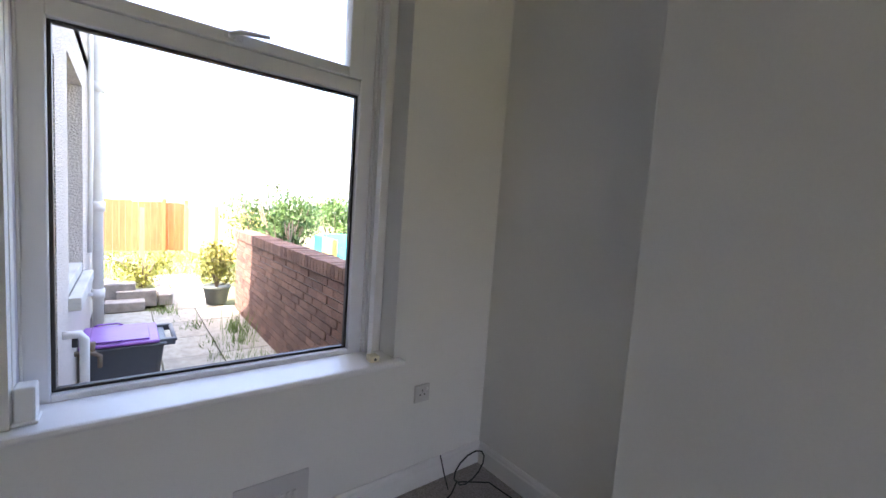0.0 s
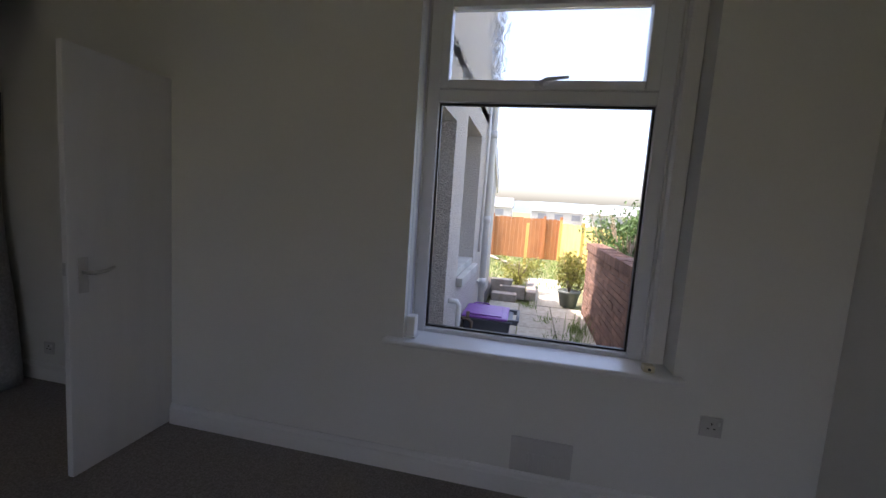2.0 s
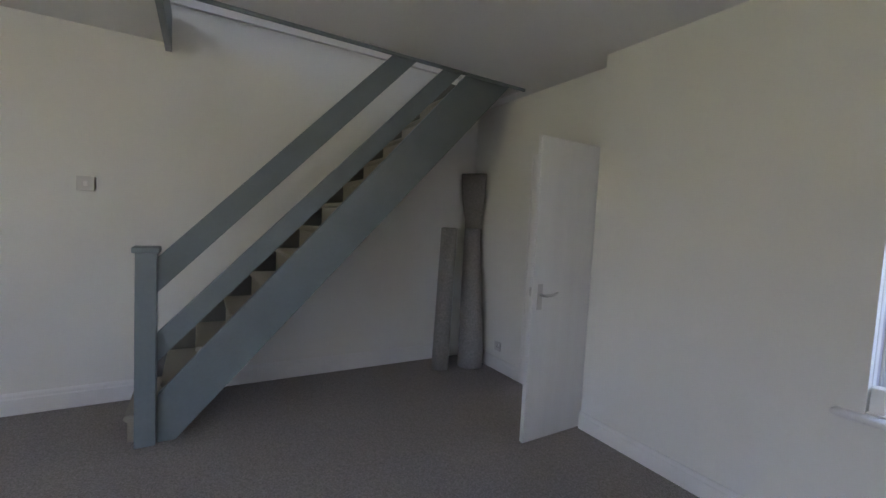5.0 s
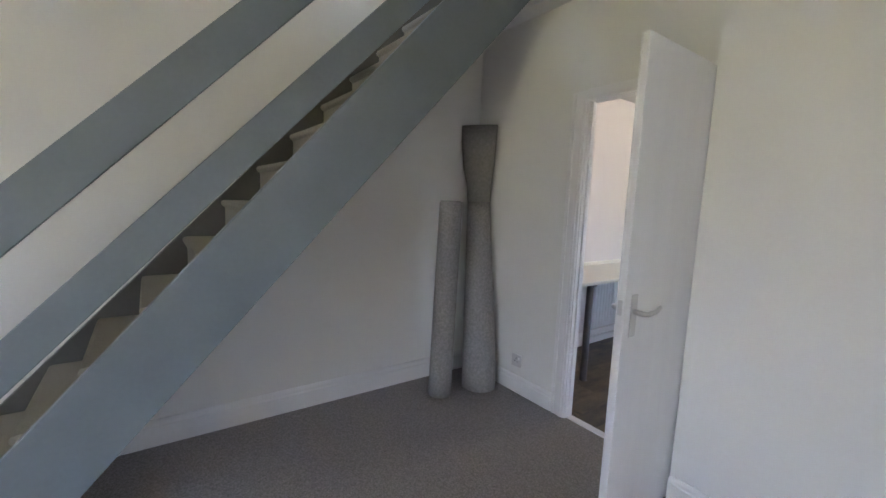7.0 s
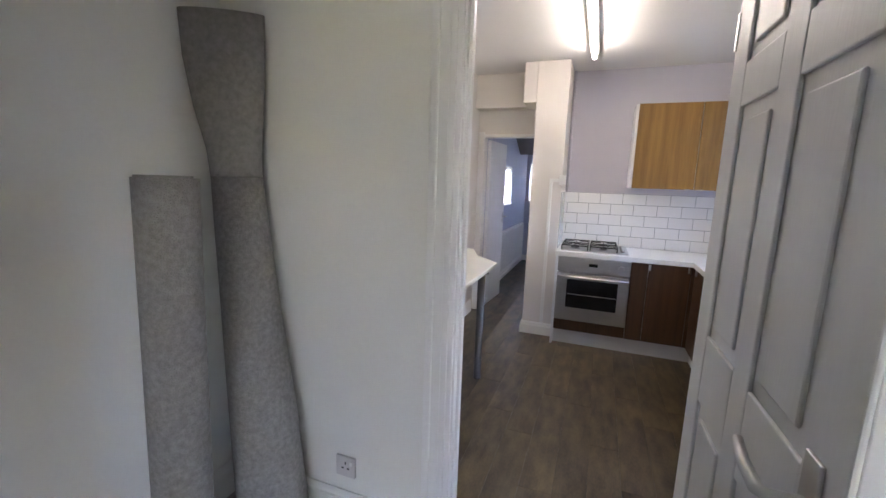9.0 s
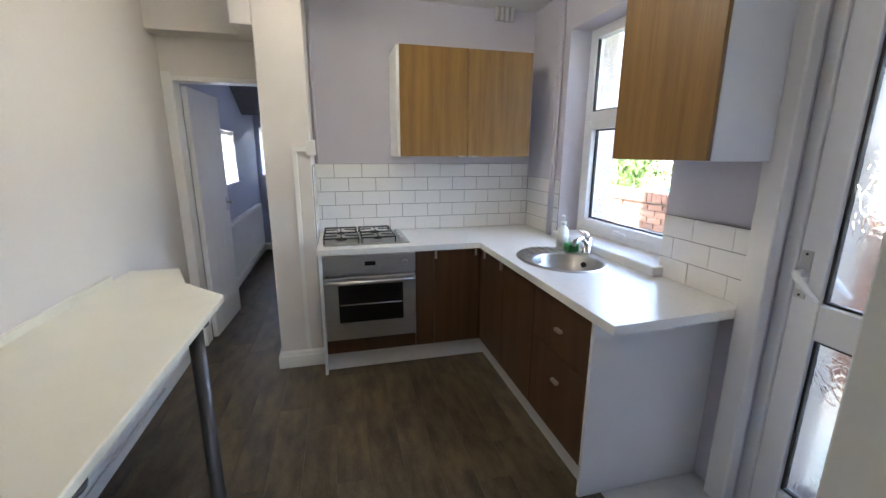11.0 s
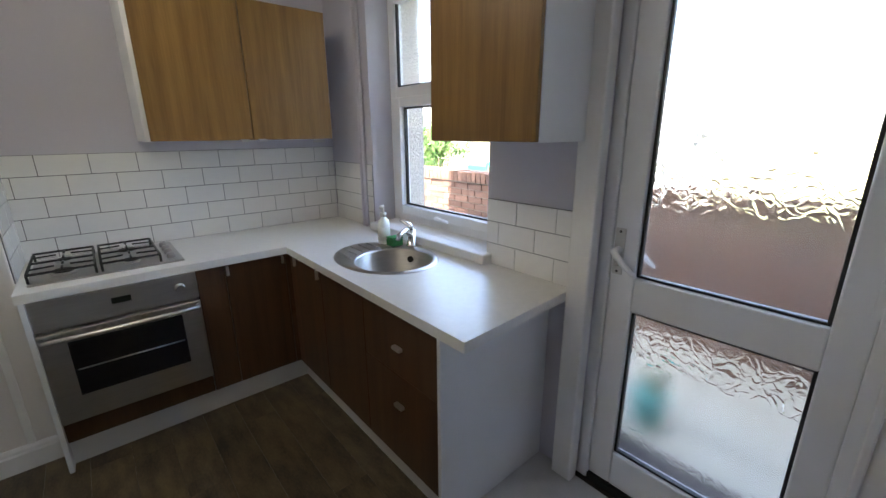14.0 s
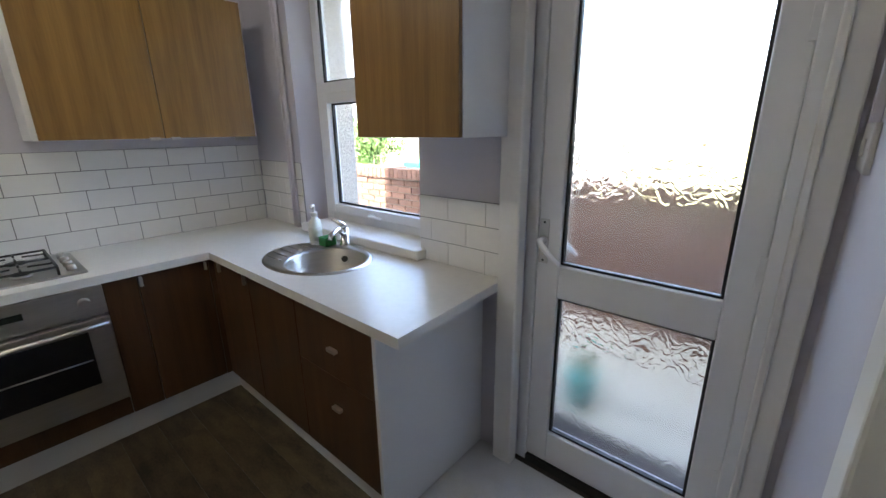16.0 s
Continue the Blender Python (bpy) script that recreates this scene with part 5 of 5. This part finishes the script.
for k, ext in enumerate(((1.5, 1.95, 4.95, 5.2, GZ, GZ + 0.14), (1.62, 2.1, 5.22, 5.42, GZ, GZ + 0.24), (1.45, 1.85, 5.3, 5.5, GZ, GZ + 0.34), (2.12, 2.3, 5.25, 7.0, GZ, GZ + 0.16))):
    box("stone", ext, M_STONE, rb, 0.015)
box("soil", (1.45, 2.12, 5.45, 7.0, GZ, GZ + 0.14), M_EARTH, rb, 0.02)
rb.location.y += 0.4

# grass tufts
bm = bmesh.new()
rnd = random.Random(3)
for cx, cy, n, s in ((2.85, 3.9, 150, 0.2), (2.8, 3.45, 90, 0.14), (2.55, 3.5, 50, 0.1), (2.45, 4.3, 70, 0.11), (2.5, 3.0, 40, 0.08), (2.2, 5.2, 90, 0.14), (2.7, 2.9, 50, 0.09), (2.9, 2.7, 60, 0.1)):
    for _ in range(n):
        x, y = cx + rnd.gauss(0, 0.08), cy + rnd.gauss(0, 0.12)
        h, a = s * rnd.uniform(0.5, 1.3), rnd.uniform(0, 6.28)
        d = Vector((math.cos(a), math.sin(a), 0))
        p = Vector((x, y, GZ))
        q = [p - d * 0.004, p + d * 0.004, p + d.orthogonal() * h * 0.3 + Vector((d.x * h * 0.3, d.y * h * 0.3, h))]
        bm.faces.new([bm.verts.new(w_) for w_ in q])
tagged(mesh_ob("grass_tufts", bm, M_GRASS), "tufts of long grass in the paving joints", "grass", kind="stuff")
# lawn
bm = bmesh.new()
for _ in range(9000):
    x, y = rnd.uniform(0.0, 6.0), rnd.uniform(7.0, 12.6)
    h, a = rnd.uniform(0.04, 0.12), rnd.uniform(0, 6.28)
    d = Vector((math.cos(a), math.sin(a), 0)) * 0.008
    p = Vector((x, y, GZ - 0.03))
    bm.faces.new([bm.verts.new(w_) for w_ in (p - d, p + d, p + Vector((d.y * 4, d.x * 4, h)))])
tagged(mesh_ob("lawn", bm, M_GRASS), "rough sunlit lawn before the fence", "grass", kind="stuff")


def fence(at, x0, y0, x1, y1, z1, material, label, post=None):
    e = thing("fence", at, label, "fence", "garden fences")
    L = math.hypot(x1 - x0, y1 - y0)
    n = max(1, int(L / 0.14))
    d = Vector((x1 - x0, y1 - y0, 0)) / L
    nv = Vector((-d.y, d.x, 0))
    bmv = bmesh.new()
    add_box(bmv, -0.069, 0.069, -0.009, 0.009, 0, z1 - GZ, 0.0)
    me = bpy.data.meshes.new("board")
    bmv.to_mesh(me)
    bmv.free()
    me.materials.append(material)
    rnd = random.Random(n)
    for k in range(n):
        o = new("board", me)
        o.parent = e
        p = Vector((x0, y0, GZ)) + d * ((k + 0.5) * L / n) + nv * rnd.uniform(-0.004, 0.004)
        o.location = p - e.location
        o.rotation_euler = (0, 0, math.atan2(d.y, d.x))
        o.scale = (L / n / 0.142, 1, rnd.uniform(0.985, 1.01))
    m = post or material
    for k in range(int(L / 1.8) + 2):
        p = Vector((x0, y0, 0)) + d * min(L, k * 1.8) - nv * 0.05
        box("post", (p.x - 0.045, p.x + 0.045, p.y - 0.045, p.y + 0.045, GZ, z1 + 0.1), m, e, 0.004)
    return e


fence((2.0, 12.8, GZ), -1.0, 12.8, 3.15, 12.8, 1.2, M_FENCE, "orange-stained close-board fence at the end of the yard", M_FENCE)
fence((3.6, 10.5, GZ), 3.2, 12.7, 4.5, 8.4, 1.1, M_FENCEY, "timber fence with full sun put into its pale yellow colour", M_FENCEY)
gp = thing("gate_post", (1.95, 10.6, GZ), "pale yellow timber post standing on the lawn", "post")
box("post", (1.99, 2.08, 10.55, 10.64, GZ, 1.08), M_FENCEY, gp, 0.005)
tagged(bar("timber_rail", [(0.9, 9.8, 0.12), (2.1, 9.2, -0.15)], 0.035, M_STONE), "old grey pole lying on the lawn", "pole")
tp2 = thing("garden_slide", (4.3, 4.2, GZ), "teal and yellow plastic garden toy beyond the wall", "garden toy")
prism("slide", [(3.9, 0.3), (4.0, 0.3), (4.6, 0.9), (4.6, 1.0), (4.5, 1.0)], "x", 4.2, 4.6, M_TEAL, tp2, 0.01)
box("deck", (4.2, 4.6, 4.6, 5.0, GZ, 0.95), M_TEAL, tp2, 0.02)
box("panel", (4.15, 4.19, 4.0, 4.5, 0.6, 0.95), M_FENCEY, tp2, 0.01)
tc_ = thing("turquoise_bucket", (1.95, 1.12, GZ), "turquoise plastic tub outside the back door", "tub")
loft("tub", [((1.95, 1.12, GZ + z), a, a, 0) for z, a in ((0, 0.1), (0.22, 0.13), (0.24, 0.14), (0.245, 0.12))], M_TEAL, tc_)
bm = bmesh.new()
leaves(bm, (1.95, 1.12, GZ + 0.32), 0.12, 120, 0.03, 1.0, 8)
place(mesh_ob("plant", bm, M_LEAF), tc_)
tc_.scale = (0.75, 0.75, 0.75)
# next yard's shed and far buildings
sh = thing("neighbour_shed", (7.6, 4.2, GZ), "pale shed with a low grey roof in the next yard", "shed")
box("wall", (6.6, 8.8, 3.0, 5.6, GZ, 1.15), M_FAR, sh, 0.01)
prism("roof", [(6.4, 1.1), (7.7, 1.75), (9.0, 1.1), (9.0, 1.18), (7.7, 1.83), (6.4, 1.18)], "y", 2.9, 5.7, M_FARROOF, sh)
rnd = random.Random(21)
for k in range(9):
    x, y = -14 + k * 9.5 + rnd.uniform(-2, 2), 60 + rnd.uniform(-4, 10)
    h = rnd.uniform(0.4, 1.1)
    e = thing("far_house", (x, y, GZ), "pale rendered house far below the yard", "house", "far houses")
    box("wall", (x - 4, x + 4, y - 3, y + 3, GZ - 0.03, h + 0.9), M_FAR, e, 0)
    prism("roof", [(y - 3.3, h + 0.85), (y, h + 2.2), (y + 3.3, h + 0.85)], "x", x - 4.2, x + 4.2, M_FARROOF, e)
    for j in range(3):
        box("window", (x - 3 + j * 2.4, x - 1.8 + j * 2.4, y - 3.04, y - 2.99, h - 0.3, h + 0.5), M_FARROOF, e, 0)
for y, h, s in ((420, 16, 1), (600, 26, 7)):
    bm = bmesh.new()
    prev = None
    for k in range(81):
        x = -500 + k * 12.5
        z = h * (0.62 + 0.38 * noise.noise(Vector((x * 0.006, s, 0)))) + 1.2 * noise.noise(Vector((x * 0.05, s, 3)))
        cur = (bm.verts.new((x, y, GZ - 1)), bm.verts.new((x, y + 30, z)), bm.verts.new((x, y + 130, GZ - 1)))
        if prev:
            bm.faces.new((prev[0], cur[0], cur[1], prev[1]))
            bm.faces.new((prev[1], cur[1], cur[2], prev[2]))
        prev = cur
    tagged(mesh_ob("backdrop", bm, M_HILL), "hazy blue wooded hills on the horizon", "hill", kind="structure")

# ---- tiles, planks, slabs and bricks ----
bmt = bmesh.new()
add_box(bmt, -0.5, 0.5, -0.5, 0.5, 0.0, 1.0)
bmesh.ops.bevel(bmt, geom=[e for e in bmt.edges if all(v_.co.z > 0.5 for v_ in e.verts)], offset=0.012, segments=1, affect="EDGES")
piece_me = {}


def piece(name, parent, lo_, hi_, material, axis):
    """A tile or plank from lo_ to hi_, with its bevelled face along axis ('x-', 'x+', 'y-', 'z+')."""
    key = (name, axis, material.name)
    if key not in piece_me:
        me = bpy.data.meshes.new(name)
        b2 = bmt.copy()
        rot = {"z+": Matrix.Identity(3), "y-": Matrix.Rotation(radians(90), 3, "X"), "x-": Matrix.Rotation(radians(-90), 3, "Y"), "x+": Matrix.Rotation(radians(90), 3, "Y")}[axis]
        bmesh.ops.transform(b2, matrix=rot.to_4x4(), verts=b2.verts)
        b2.to_mesh(me)
        b2.free()
        me.materials.append(material)
        piece_me[key] = me
    o = new(name, piece_me[key])
    o.parent = parent
    lo_, hi_ = Vector(lo_), Vector(hi_)
    c, d = (lo_ + hi_) / 2, hi_ - lo_
    base = c.copy()
    if axis == "z+":
        base.z = lo_.z
    elif axis == "y-":
        base.y = hi_.y
    elif axis == "x-":
        base.x = hi_.x
    else:
        base.x = lo_.x
    o.location = base - parent.location
    o.scale = d
    return o


def tiled(name, axis, plane, u0, u1, z0, courses, ch, tw, off, label):
    """Half-bond tiles on a wall; plane is the wall's face."""
    e = thing(name, (0, 0, 0), label, "wall tiles", kind="structure")
    s = {"y-": -1, "x-": -1, "x+": 1}[axis]
    t = 0.007
    g = 0.0017
    z1 = z0 + courses * ch
    a, b = sorted((plane, plane + s * 0.004))
    box("grout", (u0, u1, a, b, z0, z1) if axis[0] == "y" else (a, b, u0, u1, z0, z1), M_GROUT, e, 0)
    for r_ in range(courses):
        zt = z1 - r_ * ch
        u = u0 - tw + ((off + (tw / 2 if r_ % 2 else 0)) % tw)
        while u < u1:
            ua, ub = max(u, u0), min(u + tw, u1)
            if ub - ua > 0.012:
                p, q = sorted((plane + s * 0.001, plane + s * t))
                if axis[0] == "y":
                    piece("tile", e, (ua + g, p, zt - ch + g), (ub - g, q, zt - g), M_TILE, axis)
                else:
                    piece("tile", e, (p, ua + g, zt - ch + g), (q, ub - g, zt - g), M_TILE, axis)
            u += tw
    return e


tiled("splashback", "y-", KF, -0.612, KE - 0.008, 0.838, 5, 0.1, 0.198, 0.127, "white brick-bond tiles with dark grout behind the hob")
tiled("splashback", "x-", KE, 2.585, KF - 0.008, 0.838, 4, 0.1, 0.198, 0.1, "white brick-bond tiles beside the kitchen window")
tiled("splashback", "x-", KE, 1.142, 1.598, 0.838, 3, 0.101, 0.198, 0.09, "white brick-bond tiles beside the back door")
tiled("splashback", "x+", -0.615, 2.69, KF - 0.008, 0.838, 5, 0.1, 0.198, 0.05, "white tiles on the side of the pier")

fl = thing("kitchen_floor", (0, 0, 0), "brown wood-effect vinyl plank floor", "floor", kind="structure")
rnd = random.Random(9)
x = -1.75
while x < KE:
    y = YD0 + 0.04 - rnd.uniform(0, 0.9)
    while y < 6.4:
        ya, yb = max(y, YD0 + 0.04), min(y + 0.92, 6.5)
        if yb > ya + 0.02 and not (yb > 3.35 and x > -0.5):
            piece("plank", fl, (x + 0.0006, ya + 0.0006, -0.006), (min(x + 0.152, KE) - 0.0006, yb - 0.0006, 0.0), M_PLANK, "z+")
        y += 0.92
    x += 0.152

pv = thing("pavement", (0, 0, 0), "weathered concrete slabs with weedy joints", "paving", kind="structure")
rnd = random.Random(4)
for i in range(3):
    for j in range(7):
        x0, y0 = OUT + 0.02 + i * 0.53, 0.3 + j * 0.72
        dz = rnd.uniform(-0.006, 0.006)
        piece("slab", pv, (x0 + 0.008, y0 + 0.008, GZ - 0.05 + dz), (x0 + 0.522, y0 + 0.712, GZ + dz), M_SLAB, "z+")
piece("slab", pv, (2.2, 5.4, GZ - 0.05), (2.9, 8.5, GZ - 0.012), M_SLAB, "z+")

bw = thing("brick_wall", (3.1, 2.5, GZ), "weathered red-brown brick garden wall with a brick-on-edge coping", "garden wall", kind="structure")
box("mortar", (3.062, 3.25, 0.3, 5.1, GZ - 0.03, 0.90), M_MORTAR, bw, 0)
rnd = random.Random(6)
CH = 0.077
joined = bmesh.new()
for r_ in range(14):
    z = GZ + r_ * CH + 0.006
    y = 0.3 - (0.112 if r_ % 2 else 0.0)
    while y < 5.1:
        ya, yb = max(y + 0.006, 0.3), min(y + 0.219, 5.1)
        if yb > ya + 0.03:
            dx = rnd.uniform(-0.004, 0.004)
            if 0.6 < y < 5.1:
                piece("brick", bw, (3.05 + dx, ya, z), (3.09, yb, z + CH - 0.011), M_BRICK, "x-")
            else:
                add_box(joined, 3.05 + dx - 3.1, 3.09 - 3.1, ya - 2.5, yb - 2.5, z - GZ, z + CH - 0.011 - GZ)
        y += 0.225
tagged(part("far_bricks", joined, M_BRICK, bw), kind="stuff")
y = 0.3
while y < 5.1:
    piece("coping_brick", bw, (3.03, y + 0.005, 0.87), (3.27, y + 0.07, 0.985 + rnd.uniform(-0.006, 0.006)), M_BRICK, "z+")
    y += 0.076
bmt.free()
